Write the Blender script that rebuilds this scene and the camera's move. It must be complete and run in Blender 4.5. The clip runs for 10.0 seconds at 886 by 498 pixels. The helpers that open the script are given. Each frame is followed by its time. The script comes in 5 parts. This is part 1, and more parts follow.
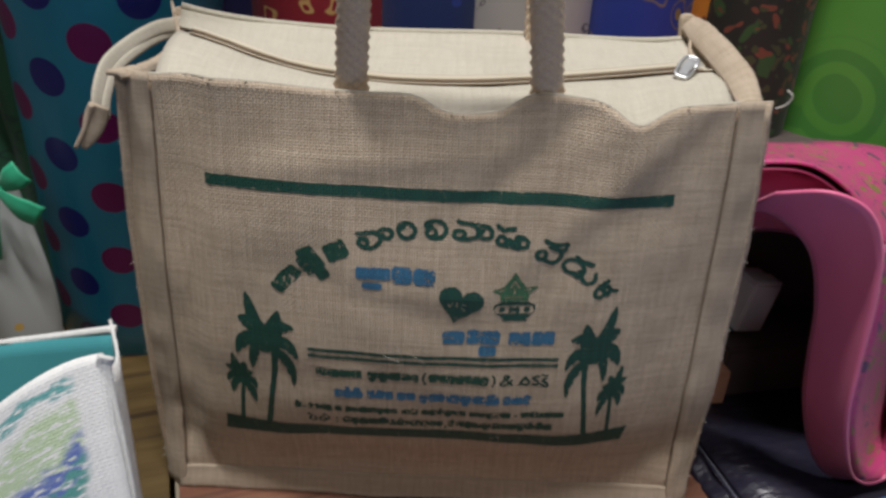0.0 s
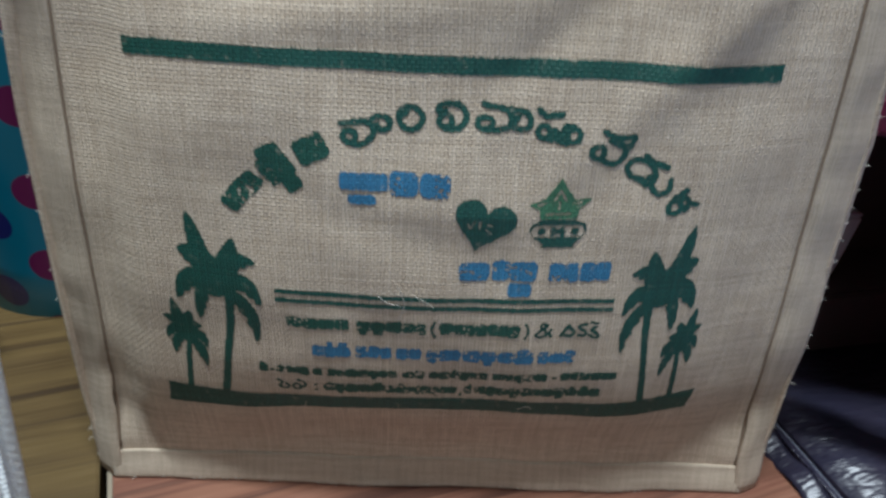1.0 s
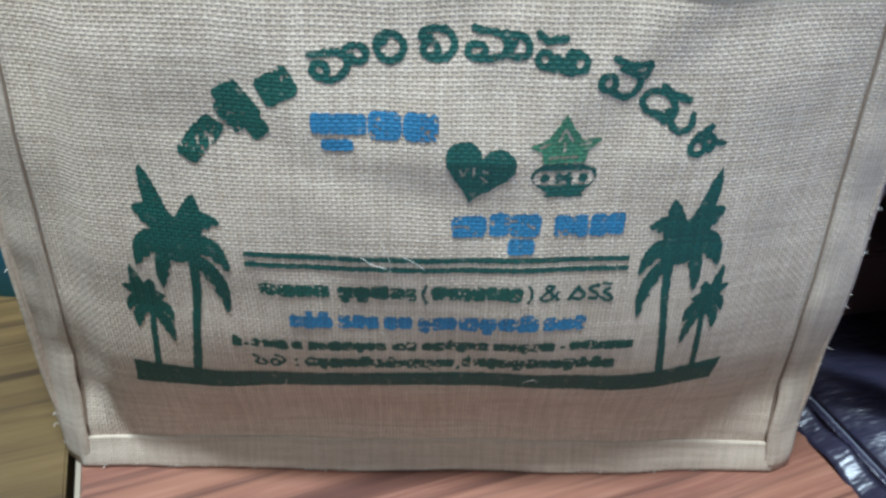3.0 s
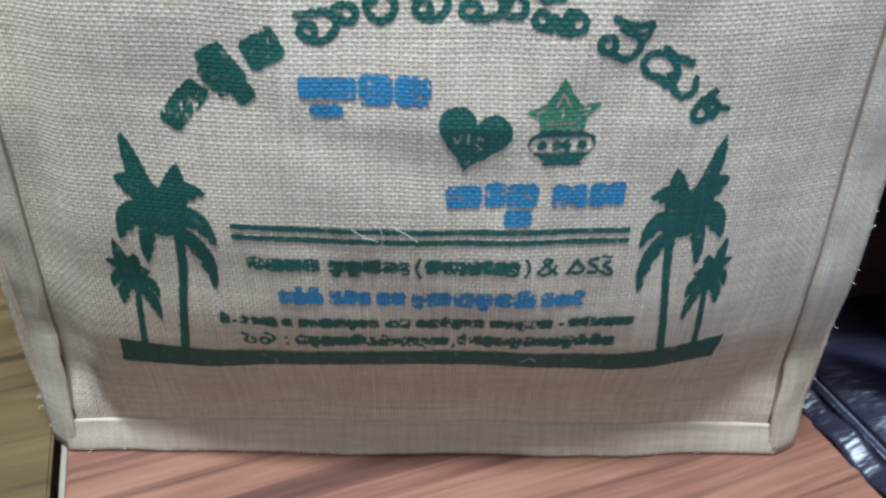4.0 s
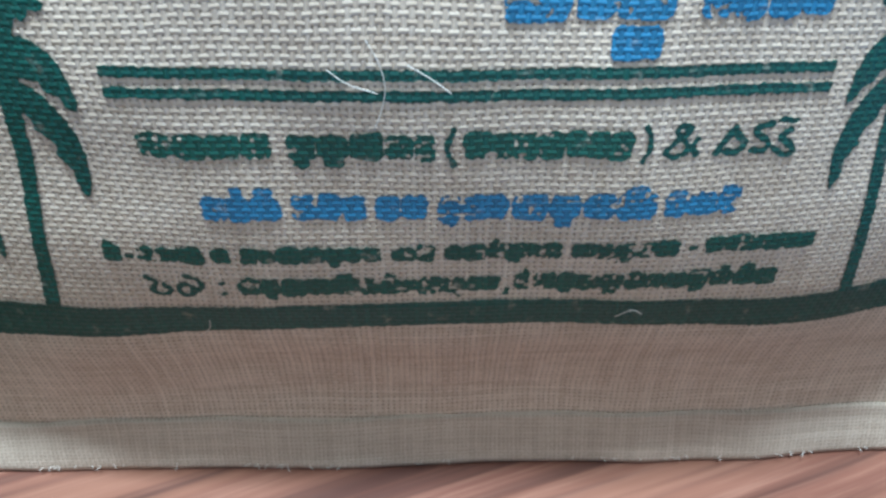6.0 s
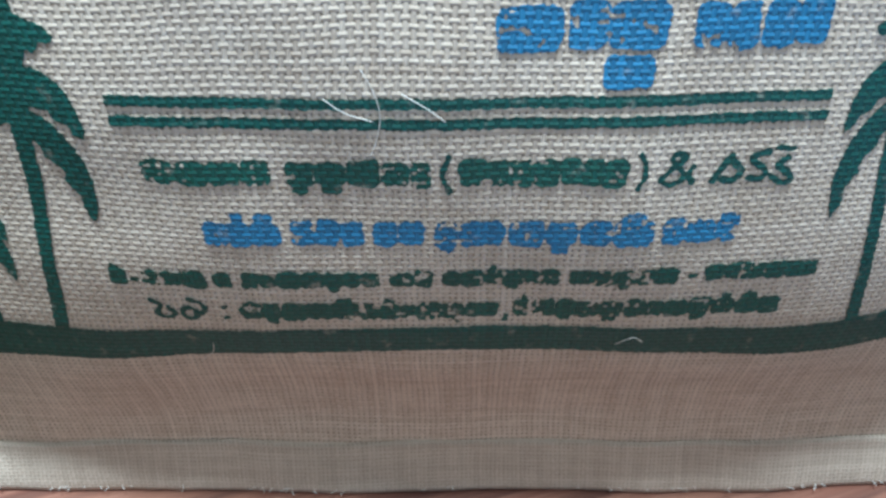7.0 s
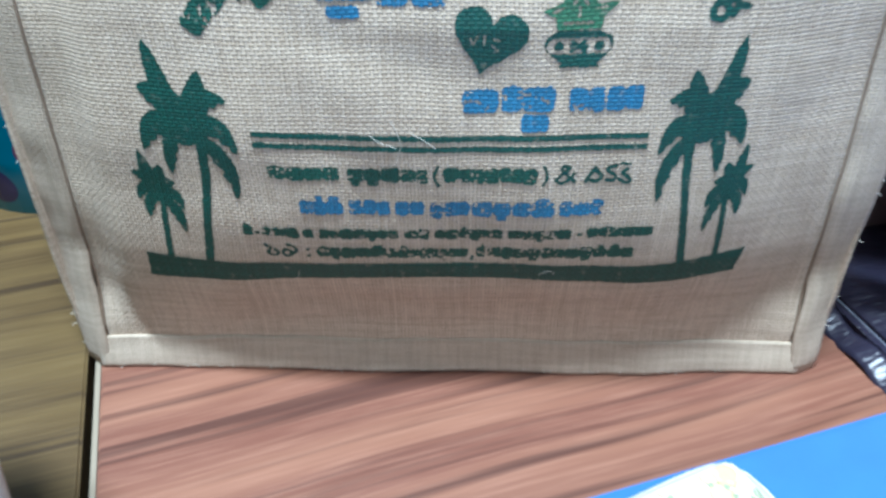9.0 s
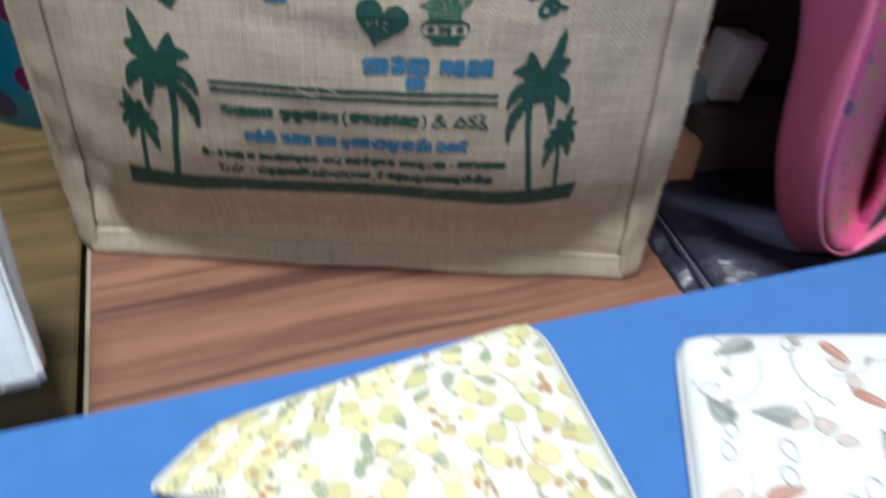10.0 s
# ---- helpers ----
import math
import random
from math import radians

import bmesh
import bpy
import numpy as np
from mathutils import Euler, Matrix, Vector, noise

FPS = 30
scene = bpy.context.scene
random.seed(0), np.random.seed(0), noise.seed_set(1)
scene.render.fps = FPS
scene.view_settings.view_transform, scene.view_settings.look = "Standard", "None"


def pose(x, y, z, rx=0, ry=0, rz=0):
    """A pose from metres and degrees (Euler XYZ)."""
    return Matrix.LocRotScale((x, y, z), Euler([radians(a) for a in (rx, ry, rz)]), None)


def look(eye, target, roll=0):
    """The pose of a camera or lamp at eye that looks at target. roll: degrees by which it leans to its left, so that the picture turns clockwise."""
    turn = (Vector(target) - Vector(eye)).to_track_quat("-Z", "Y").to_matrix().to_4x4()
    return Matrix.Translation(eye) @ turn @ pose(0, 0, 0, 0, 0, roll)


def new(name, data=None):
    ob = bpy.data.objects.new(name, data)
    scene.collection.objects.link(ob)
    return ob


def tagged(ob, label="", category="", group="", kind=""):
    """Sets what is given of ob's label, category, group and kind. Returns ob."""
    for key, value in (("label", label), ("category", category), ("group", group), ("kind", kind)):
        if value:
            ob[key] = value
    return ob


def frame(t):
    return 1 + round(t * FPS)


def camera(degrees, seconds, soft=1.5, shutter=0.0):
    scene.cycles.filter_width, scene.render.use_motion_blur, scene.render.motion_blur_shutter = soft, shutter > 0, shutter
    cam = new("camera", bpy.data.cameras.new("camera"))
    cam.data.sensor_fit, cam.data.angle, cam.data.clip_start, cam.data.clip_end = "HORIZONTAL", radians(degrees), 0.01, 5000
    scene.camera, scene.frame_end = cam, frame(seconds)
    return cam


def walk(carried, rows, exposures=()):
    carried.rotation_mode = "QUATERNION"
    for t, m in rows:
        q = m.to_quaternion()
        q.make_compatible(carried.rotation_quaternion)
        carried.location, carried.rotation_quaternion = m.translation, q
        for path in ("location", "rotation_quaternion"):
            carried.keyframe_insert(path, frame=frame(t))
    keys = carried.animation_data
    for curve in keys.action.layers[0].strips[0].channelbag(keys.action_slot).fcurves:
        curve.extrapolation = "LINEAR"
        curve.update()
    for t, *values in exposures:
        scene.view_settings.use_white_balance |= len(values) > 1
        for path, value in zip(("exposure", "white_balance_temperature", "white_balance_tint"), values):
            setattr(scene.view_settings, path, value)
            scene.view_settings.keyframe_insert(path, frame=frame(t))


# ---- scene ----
cam = camera(60.9, 10.0, soft=2.8, shutter=0.5)
PATH = [
    (0, (0.003, -0.373, 0.416), (0.007, 1.379, -0.549), 2.8),
    (0.4, (-0.013, -0.33, 0.385), (0.03, 1.443, -0.54), 3.8),
    (0.5, (-0.014, -0.321, 0.376), (0.029, 1.442, -0.568), 3.8),
    (1, (-0.012, -0.283, 0.328), (0.053, 1.44, -0.686), 3.2),
    (1.5, (-0.011, -0.267, 0.301), (0.088, 1.477, -0.674), 2.9),
    (2, (-0.007, -0.263, 0.293), (0.042, 1.475, -0.695), 1.5),
    (2.5, (-0.005, -0.257, 0.298), (0.037, 1.453, -0.738), 1.6),
    (4, (-0.001, -0.251, 0.284), (0.044, 1.446, -0.773), 1.5),
    (4.5, (-0.003, -0.227, 0.255), (-0.003, 1.47, -0.802), -0.1),
    (5, (-0.013, -0.183, 0.206), (0.005, 1.499, -0.877), -0.3),
    (5.5, (-0.013, -0.157, 0.182), (0.01, 1.505, -0.93), 0.1),
    (6, (-0.012, -0.152, 0.194), (0.064, 1.508, -0.918), 0.7),
    (7.5, (-0.003, -0.154, 0.195), (-0.027, 1.557, -0.841), -0.6),
    (8, (-0.011, -0.157, 0.198), (0.073, 1.523, -0.884), 2.2),
    (8.5, (-0.002, -0.201, 0.237), (0.057, 1.46, -0.875), 1.2),
    (9, (0.004, -0.265, 0.267), (-0.03, 1.379, -0.871), -0.2),
    (9.5, (0.023, -0.297, 0.297), (-0.012, 1.345, -0.845), -0.9),
    (10, (0.045, -0.36, 0.331), (0.082, 1.174, -0.953), 3.9),
]
EXPOSURES = [(0, -0.42, 6250, 12), (0.5, -0.15, 5800, 8), (1.0, 0.15, 5400, 3), (1.5, 0.65, 5100, 1), (2.5, 0.78, 5000, 0), (4.0, 0.82, 4950, 0), (4.5, 0.84, 4850, -1), (5.0, 1.02, 4750, -2), (6.0, 1.05, 4750, -2), (7.5, 1.05, 4800, -2), (8.0, 1.05, 4900, 2), (9.0, 1.14, 4800, -1), (9.5, 1.28, 4850, 0), (10.0, 0.42, 5500, 4)]
walk(cam, [(t, look(eye, target, roll)) for t, eye, target, roll in PATH], EXPOSURES)

# ---- world, lamps ----
world = bpy.data.worlds.new("world")
scene.world = world
world.use_nodes = True
world.node_tree.nodes["Background"].inputs[0].default_value = (0.55, 0.62, 0.75, 1)
world.node_tree.nodes["Background"].inputs[1].default_value = 0.05


def lamp(name, eye, target, sx, sy, watts, colour):
    data = bpy.data.lights.new(name, "AREA")
    data.shape, data.size, data.size_y, data.energy, data.color = "RECTANGLE", sx, sy, watts, colour
    ob = new(name, data)
    ob.matrix_world = look(eye, target)
    return ob


lamp("ceiling_lamp", (-0.10, -0.25, 2.30), (-0.09, -0.23, 0.0), 0.7, 0.10, 66, (1.0, 0.965, 0.91))
# unseen fill lamp, added to brighten surfaces that face forward
lamp("front_fill", (0.35, -1.9, 2.1), (0.0, 0.0, 0.2), 1.0, 0.5, 11.5, (1.0, 0.94, 0.88))


# ---- materials ----
class Graph:
    """Short hand for node graphs."""

    def __init__(self, name, rough=0.8, metal=0.0, sheen=0.0):
        self.m = bpy.data.materials.new(name)
        self.m.use_nodes = True
        self.t = self.m.node_tree
        self.b = self.t.nodes["Principled BSDF"]
        self.b.inputs["Roughness"].default_value = rough
        self.b.inputs["Metallic"].default_value = metal
        self.b.inputs["Sheen Weight"].default_value = sheen

    def link(self, value, socket):
        if isinstance(value, bpy.types.NodeSocket):
            self.t.links.new(value, socket)
        elif isinstance(value, (tuple, list)) and len(value) == 3 and socket.type == "RGBA":
            socket.default_value = (*value, 1)
        else:
            socket.default_value = value

    def node(self, kind, settings=None, out=0, **ins):
        n = self.t.nodes.new(kind)
        for k, v in (settings or {}).items():
            setattr(n, k, v)
        for k, v in ins.items():
            key = int(k[1:]) if k[0] == "i" and k[1:].isdigit() else k.replace("_", " ")
            self.link(v, n.inputs[key])
        return n.outputs[out]

    def math(self, op, a, b=0.0, c=0.0, clamp=False):
        return self.node("ShaderNodeMath", {"operation": op, "use_clamp": clamp}, i0=a, i1=b, i2=c)

    def mix(self, f, a, b, blend="MIX"):
        n = self.t.nodes.new("ShaderNodeMix")
        n.data_type, n.blend_type = "RGBA", blend
        self.link(f, n.inputs[0]), self.link(a, n.inputs[6]), self.link(b, n.inputs[7])
        return n.outputs[2]

    def uv(self):
        return self.node("ShaderNodeUVMap")

    def obj(self):
        return self.node("ShaderNodeTexCoord", out=3)

    def noise(self, vec, scale, detail=4.0, rough=0.55):
        return self.node("ShaderNodeTexNoise", Vector=vec, Scale=scale, Detail=detail, Roughness=rough)

    def scaled(self, vec, s, rot=(0, 0, 0), loc=(0, 0, 0)):
        return self.node("ShaderNodeMapping", Vector=vec, Location=loc, Rotation=rot, Scale=s)

    def step(self, v, lo, hi, a=0.0, b=1.0):
        return self.node("ShaderNodeMapRange", {"interpolation_type": "SMOOTHSTEP"}, i0=v, i1=lo, i2=hi, i3=a, i4=b)

    def split(self, vec):
        n = self.t.nodes.new("ShaderNodeSeparateXYZ")
        self.link(vec, n.inputs[0])
        return n.outputs

    def bump(self, h, strength, dist):
        self.link(self.node("ShaderNodeBump", Height=h, Strength=strength, Distance=dist), self.b.inputs["Normal"])

    def colour(self, c):
        self.link(c, self.b.inputs["Base Color"])
        return self.m

    def rough(self, r):
        self.link(r, self.b.inputs["Roughness"])


def weave(g, pitch, wobble=0.25):
    """Plain weave: height of the threads, depth of the pores, tone of each thread."""
    vec = g.uv()
    w = g.node("ShaderNodeTexNoise", out=1, Vector=vec, Scale=160.0, Detail=2.0)
    big = g.node("ShaderNodeTexNoise", out=1, Vector=vec, Scale=14.0, Detail=1.0)
    off = g.node("ShaderNodeVectorMath", {"operation": "SCALE"}, i0=g.node("ShaderNodeVectorMath", {"operation": "SUBTRACT"}, i0=w, i1=(0.5, 0.5, 0.5)), Scale=wobble * 2.2 * pitch)
    off2 = g.node("ShaderNodeVectorMath", {"operation": "SCALE"}, i0=g.node("ShaderNodeVectorMath", {"operation": "SUBTRACT"}, i0=big, i1=(0.5, 0.5, 0.5)), Scale=4.0 * pitch)
    vec = g.node("ShaderNodeVectorMath", i0=g.node("ShaderNodeVectorMath", i0=vec, i1=off), i1=off2)
    x, y, _ = g.split(vec)
    u, v = g.math("DIVIDE", x, pitch), g.math("DIVIDE", y, pitch)
    su = g.math("ABSOLUTE", g.math("SINE", g.math("MULTIPLY", u, math.pi)))
    sv = g.math("ABSOLUTE", g.math("SINE", g.math("MULTIPLY", v, math.pi)))
    fu, fv = g.math("FLOOR", u), g.math("FLOOR", v)
    par = g.math("ABSOLUTE", g.math("MODULO", g.math("ADD", fu, fv), 2.0))
    warp = g.math("MULTIPLY", g.math("POWER", su, 0.8), g.math("MULTIPLY_ADD", par, 0.34, 0.66))
    weft = g.math("MULTIPLY", g.math("POWER", sv, 0.8), g.math("MULTIPLY_ADD", par, -0.34, 1.0))
    height = g.math("MAXIMUM", warp, weft)
    top = g.math("GREATER_THAN", warp, weft)
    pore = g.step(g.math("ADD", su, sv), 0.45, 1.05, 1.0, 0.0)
    wu = g.node("ShaderNodeTexWhiteNoise", {"noise_dimensions": "1D"}, W=fu)
    wv = g.node("ShaderNodeTexWhiteNoise", {"noise_dimensions": "1D"}, W=g.math("ADD", fv, 371.0))
    tone = g.math("ADD", g.math("MULTIPLY", top, wu), g.math("MULTIPLY", g.math("SUBTRACT", 1.0, top), wv))
    return height, pore, tone, vec


def jute(name, light, dark, pitch=0.0016, pores=0.80, relief=0.52):
    """Coarse plain weave with slubby yarns, shade painted into the pores and a few brown husks."""
    g = Graph(name, 0.86, sheen=0.10)
    h, pore, tone, vec = weave(g, pitch)
    warp = g.noise(g.scaled(g.uv(), (0.55 / pitch, 38.0, 1)), 1.0, 2.0)
    weft = g.noise(g.scaled(g.uv(), (38.0, 0.55 / pitch, 1), loc=(5, 2, 0)), 1.0, 2.0)
    slub = g.math("MULTIPLY", g.math("ADD", warp, weft), 0.5)
    c = g.mix(g.math("ADD", g.math("MULTIPLY", tone, 0.45), g.step(slub, 0.38, 0.62, 0.0, 0.55)), dark, light)
    c = g.mix(g.math("MULTIPLY", g.noise(g.uv(), 22.0, 5.0), 0.40), c, tuple(v * 0.74 for v in dark))
    speck = g.step(g.noise(g.scaled(g.uv(), (500, 90, 1)), 1.0, 2.0), 0.70, 0.78)
    c = g.mix(g.math("MULTIPLY", speck, 0.4), c, (0.30, 0.19, 0.10))
    # shade in the gaps between threads, put into the colour
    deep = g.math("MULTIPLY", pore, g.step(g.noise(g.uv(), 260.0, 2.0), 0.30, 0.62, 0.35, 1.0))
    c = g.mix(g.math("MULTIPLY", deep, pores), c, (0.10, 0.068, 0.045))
    g.bump(g.math("ADD", h, g.math("MULTIPLY", slub, 0.8)), relief, 0.0008)
    return g.colour(c)


def ink(name, rgb, worn=0.35):
    """Screen print on the weave; the threads show through here and there."""
    g = Graph(name, 0.55)
    h, pore, tone, vec = weave(g, 0.0016)
    c = g.mix(tone, tuple(v * 0.78 for v in rgb), tuple(min(1, v * 1.18) for v in rgb))
    gap = g.step(g.noise(g.uv(), 190.0, 3.0), 0.60, 0.74)
    c = g.mix(g.math("MULTIPLY", gap, worn), c, (0.42, 0.36, 0.27))
    # ink darkened in the pores: painted shade between the threads
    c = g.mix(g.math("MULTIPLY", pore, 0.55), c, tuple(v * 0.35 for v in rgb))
    g.bump(h, 0.5, 0.0007)
    return g.colour(c)


def cloth(name, rgb, second, pitch=0.0007, scale=30.0, rough=0.8, strength=0.25):
    g = Graph(name, rough, sheen=0.2)
    h, pore, tone, vec = weave(g, pitch)
    c = g.mix(g.noise(g.uv(), scale), rgb, second)
    g.bump(h, strength, 0.0003)
    return g.colour(c)


def motif(name, ground, inks, scale=28.0, size=0.30, rough=0.6, swirl=1.5, rings=True, freq=22.0):
    """Printed cloth: blobs and scrolls of one or two inks on a ground."""
    g = Graph(name, rough, sheen=0.1)
    vec = g.uv()
    w = g.node("ShaderNodeTexNoise", out=1, Vector=vec, Scale=scale * 0.7, Detail=2.0)
    vec = g.node("ShaderNodeVectorMath", i0=vec, i1=g.node("ShaderNodeVectorMath", {"operation": "SCALE"}, i0=w, Scale=swirl / scale))
    c = g.mix(g.noise(g.uv(), 9.0), ground, tuple(v * 0.7 for v in ground))
    for k, rgb in enumerate(inks):
        d = g.node("ShaderNodeTexVoronoi", {"feature": "F1"}, Vector=g.scaled(vec, (1, 1, 1), loc=(k * 3.1, k * 1.7, 0)), Scale=scale * (1 + 0.45 * k))
        ring = g.math("SINE", g.math("MULTIPLY", d, freq))
        mask = g.step(d, size, size - 0.06)
        if rings:
            mask = g.math("MULTIPLY", mask, g.step(ring, -0.2, 0.1))
        c = g.mix(mask, c, rgb)
    g.bump(g.noise(g.uv(), 220.0, 2.0), 0.12, 0.0005)
    return g.colour(c)


def dotted(name, ground, a, b):
    g = Graph(name, 0.35)
    x, y, _ = g.split(g.uv())
    c = g.mix(g.noise(g.uv(), 12.0), ground, tuple(v * 0.75 for v in ground))
    for rgb, sx, sy in ((a, 0.0, 0.0), (b, 0.5, 0.5)):
        fx = g.math("SUBTRACT", g.math("FRACT", g.math("ADD", g.math("DIVIDE", x, 0.066), sx)), 0.5)
        fy = g.math("SUBTRACT", g.math("FRACT", g.math("ADD", g.math("DIVIDE", y, 0.061), sy)), 0.5)
        d = g.math("SQRT", g.math("ADD", g.math("POWER", g.math("MULTIPLY", fx, 0.066), 2.0), g.math("POWER", g.math("MULTIPLY", fy, 0.061), 2.0)))
        c = g.mix(g.step(d, 0.0142, 0.0134), c, rgb)
    g.bump(g.noise(g.uv(), 300.0, 2.0), 0.08, 0.0004)
    return g.colour(c)


def laminate(name, a, b, c3, seam, rough=0.38):
    g = Graph(name, rough)
    vec = g.obj()
    bend = g.node("ShaderNodeTexNoise", out=1, Vector=vec, Scale=5.0, Detail=1.0)
    vec2 = g.node("ShaderNodeVectorMath", i0=vec, i1=g.node("ShaderNodeVectorMath", {"operation": "SCALE"}, i0=bend, Scale=0.012))
    broad = g.noise(g.scaled(vec2, (2.5, 48.0, 3.0)), 1.0, 2.0)
    fine = g.noise(g.scaled(vec2, (14.0, 420.0, 10.0)), 1.0, 4.0, 0.7)
    dark = g.step(g.noise(g.scaled(vec2, (1.6, 70.0, 2.0), loc=(4, 0, 0)), 1.0, 3.0, 0.6), 0.52, 0.67)
    c = g.mix(g.step(broad, 0.35, 0.65), a, b)
    c = g.mix(g.math("MULTIPLY", g.step(fine, 0.40, 0.75), 0.55), c, c3)
    c = g.mix(g.math("MULTIPLY", dark, 0.82), c, seam)
    g.bump(fine, 0.08, 0.0004)
    g.rough(g.math("ADD", rough - 0.08, g.math("MULTIPLY", fine, 0.2)))
    return g.colour(c)


def plain(name, rgb, rough=0.6, metal=0.0, grain=40.0, amount=0.25, bump=0.1):
    g = Graph(name, rough, metal)
    n = g.noise(g.obj(), grain)
    g.bump(g.noise(g.obj(), grain * 6, 3.0), bump, 0.0006)
    return g.colour(g.mix(g.math("MULTIPLY", n, amount * 2), rgb, tuple(v * 0.55 for v in rgb)))


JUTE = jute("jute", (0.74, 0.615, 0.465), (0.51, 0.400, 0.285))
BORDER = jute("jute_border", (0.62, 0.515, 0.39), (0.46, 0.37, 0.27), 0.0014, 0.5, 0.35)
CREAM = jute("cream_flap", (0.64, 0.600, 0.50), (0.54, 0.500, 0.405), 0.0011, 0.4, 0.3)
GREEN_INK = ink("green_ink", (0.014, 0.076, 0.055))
BLUE_INK = ink("blue_ink", (0.048, 0.180, 0.320), 0.35)
BAR_INK = ink("green_bar_ink", (0.018, 0.086, 0.058), 0.62)
OLIVE_INK = ink("olive_ink", (0.06, 0.17, 0.085), 0.55)
THREAD = plain("seam_thread", (0.25, 0.18, 0.12), 0.9)
FIBRE = plain("fibre", (0.78, 0.72, 0.62), 0.7)
STEEL = plain("zip_steel", (0.88, 0.90, 0.92), 0.42, 1.0, amount=0.08)
ZIP_TAPE = cloth("zip_tape", (0.66, 0.60, 0.47), (0.56, 0.50, 0.38), 0.0008)
RED_WOOD = laminate("red_wood_laminate", (0.220, 0.103, 0.063), (0.150, 0.062, 0.040), (0.31, 0.158, 0.100), (0.055, 0.022, 0.016))
YELLOW_WOOD = laminate("yellow_wood_laminate", (0.112, 0.073, 0.026), (0.074, 0.046, 0.017), (0.155, 0.104, 0.040), (0.034, 0.020, 0.010))
EDGE_BAND = plain("edge_band", (0.30, 0.25, 0.18), 0.45)
BLUE_CLOTH = cloth("blue_cloth", (0.045, 0.145, 0.39), (0.032, 0.105, 0.30), 0.0009, 42.0, 0.85)
TEAL_DOTS = dotted("dotted_teal_cloth", (0.02, 0.25, 0.42), (0.012, 0.018, 0.19), (0.16, 0.005, 0.11))

# ---- mesh helpers ----


def part(name, bm, material, parent=None, label=""):
    """Links a bmesh as one mesh object, under parent where given."""
    me = bpy.data.meshes.new(name)
    bmesh.ops.recalc_face_normals(bm, faces=bm.faces)
    bm.to_mesh(me)
    bm.free()
    me.materials.append(material)
    for p in me.polygons:
        p.use_smooth = len(me.polygons) > 60
    ob = new(name, me)
    if parent is not None:
        ob.parent = parent
    if label:
        ob["label"] = label
    return ob


def thing(name, label, category, at=(0, 0, 0), group="", kind=""):
    ob = new(name)
    ob.location = at
    ob.empty_display_size = 0.02
    return tagged(ob, label, category, group, kind)


def sheet(f, nu, nv, thick, su=1.0, sv=1.0, bm=None, uvf=None):
    """A cloth: f(u, v) for u, v in 0..1, with thickness and closed rims. su, sv: its size in metres for the weave."""
    bm = bm or bmesh.new()
    lay = bm.loops.layers.uv.verify()
    grid = [[Vector(f(i / nu, j / nv)) for j in range(nv + 1)] for i in range(nu + 1)]
    sides = []
    for s in (0.5, -0.5):
        rows = []
        for i in range(nu + 1):
            row = []
            for j in range(nv + 1):
                a = grid[min(i + 1, nu)][j] - grid[max(i - 1, 0)][j]
                b = grid[i][min(j + 1, nv)] - grid[i][max(j - 1, 0)]
                n = a.cross(b)
                n = n.normalized() if n.length > 1e-12 else Vector((0, 0, 1))
                row.append(bm.verts.new(grid[i][j] + n * thick * s))
            rows.append(row)
        sides.append(rows)
    uvs = {}
    for rows in sides:
        for i in range(nu + 1):
            for j in range(nv + 1):
                uvs[rows[i][j]] = uvf(i / nu, j / nv) if uvf else (i / nu * su, j / nv * sv)
    top, low = sides
    faces = []
    for i in range(nu):
        for j in range(nv):
            faces.append((top[i][j], top[i + 1][j], top[i + 1][j + 1], top[i][j + 1]))
            faces.append((low[i][j], low[i][j + 1], low[i + 1][j + 1], low[i + 1][j]))
    for i in range(nu):
        faces += [(top[i][0], low[i][0], low[i + 1][0], top[i + 1][0]), (top[i][nv], top[i + 1][nv], low[i + 1][nv], low[i][nv])]
    for j in range(nv):
        faces += [(top[0][j], top[0][j + 1], low[0][j + 1], low[0][j]), (top[nu][j], low[nu][j], low[nu][j + 1], top[nu][j + 1])]
    for vs in faces:
        fc = bm.faces.new(vs)
        for lp in fc.loops:
            lp[lay].uv = uvs[lp.vert]
    return bm


def smooth_path(pts, n):
    """Catmull-Rom through pts, n steps a span."""
    p = [Vector(q) for q in pts]
    p = [2 * p[0] - p[1]] + p + [2 * p[-1] - p[-2]]
    out = []
    for k in range(1, len(p) - 2):
        for i in range(n):
            t = i / n
            a, b, c, d = p[k - 1], p[k], p[k + 1], p[k + 2]
            out.append(0.5 * (2 * b + (c - a) * t + (2 * a - 5 * b + 4 * c - d) * t * t + (3 * b - a - 3 * c + d) * t ** 3))
    return out + [p[-2]]


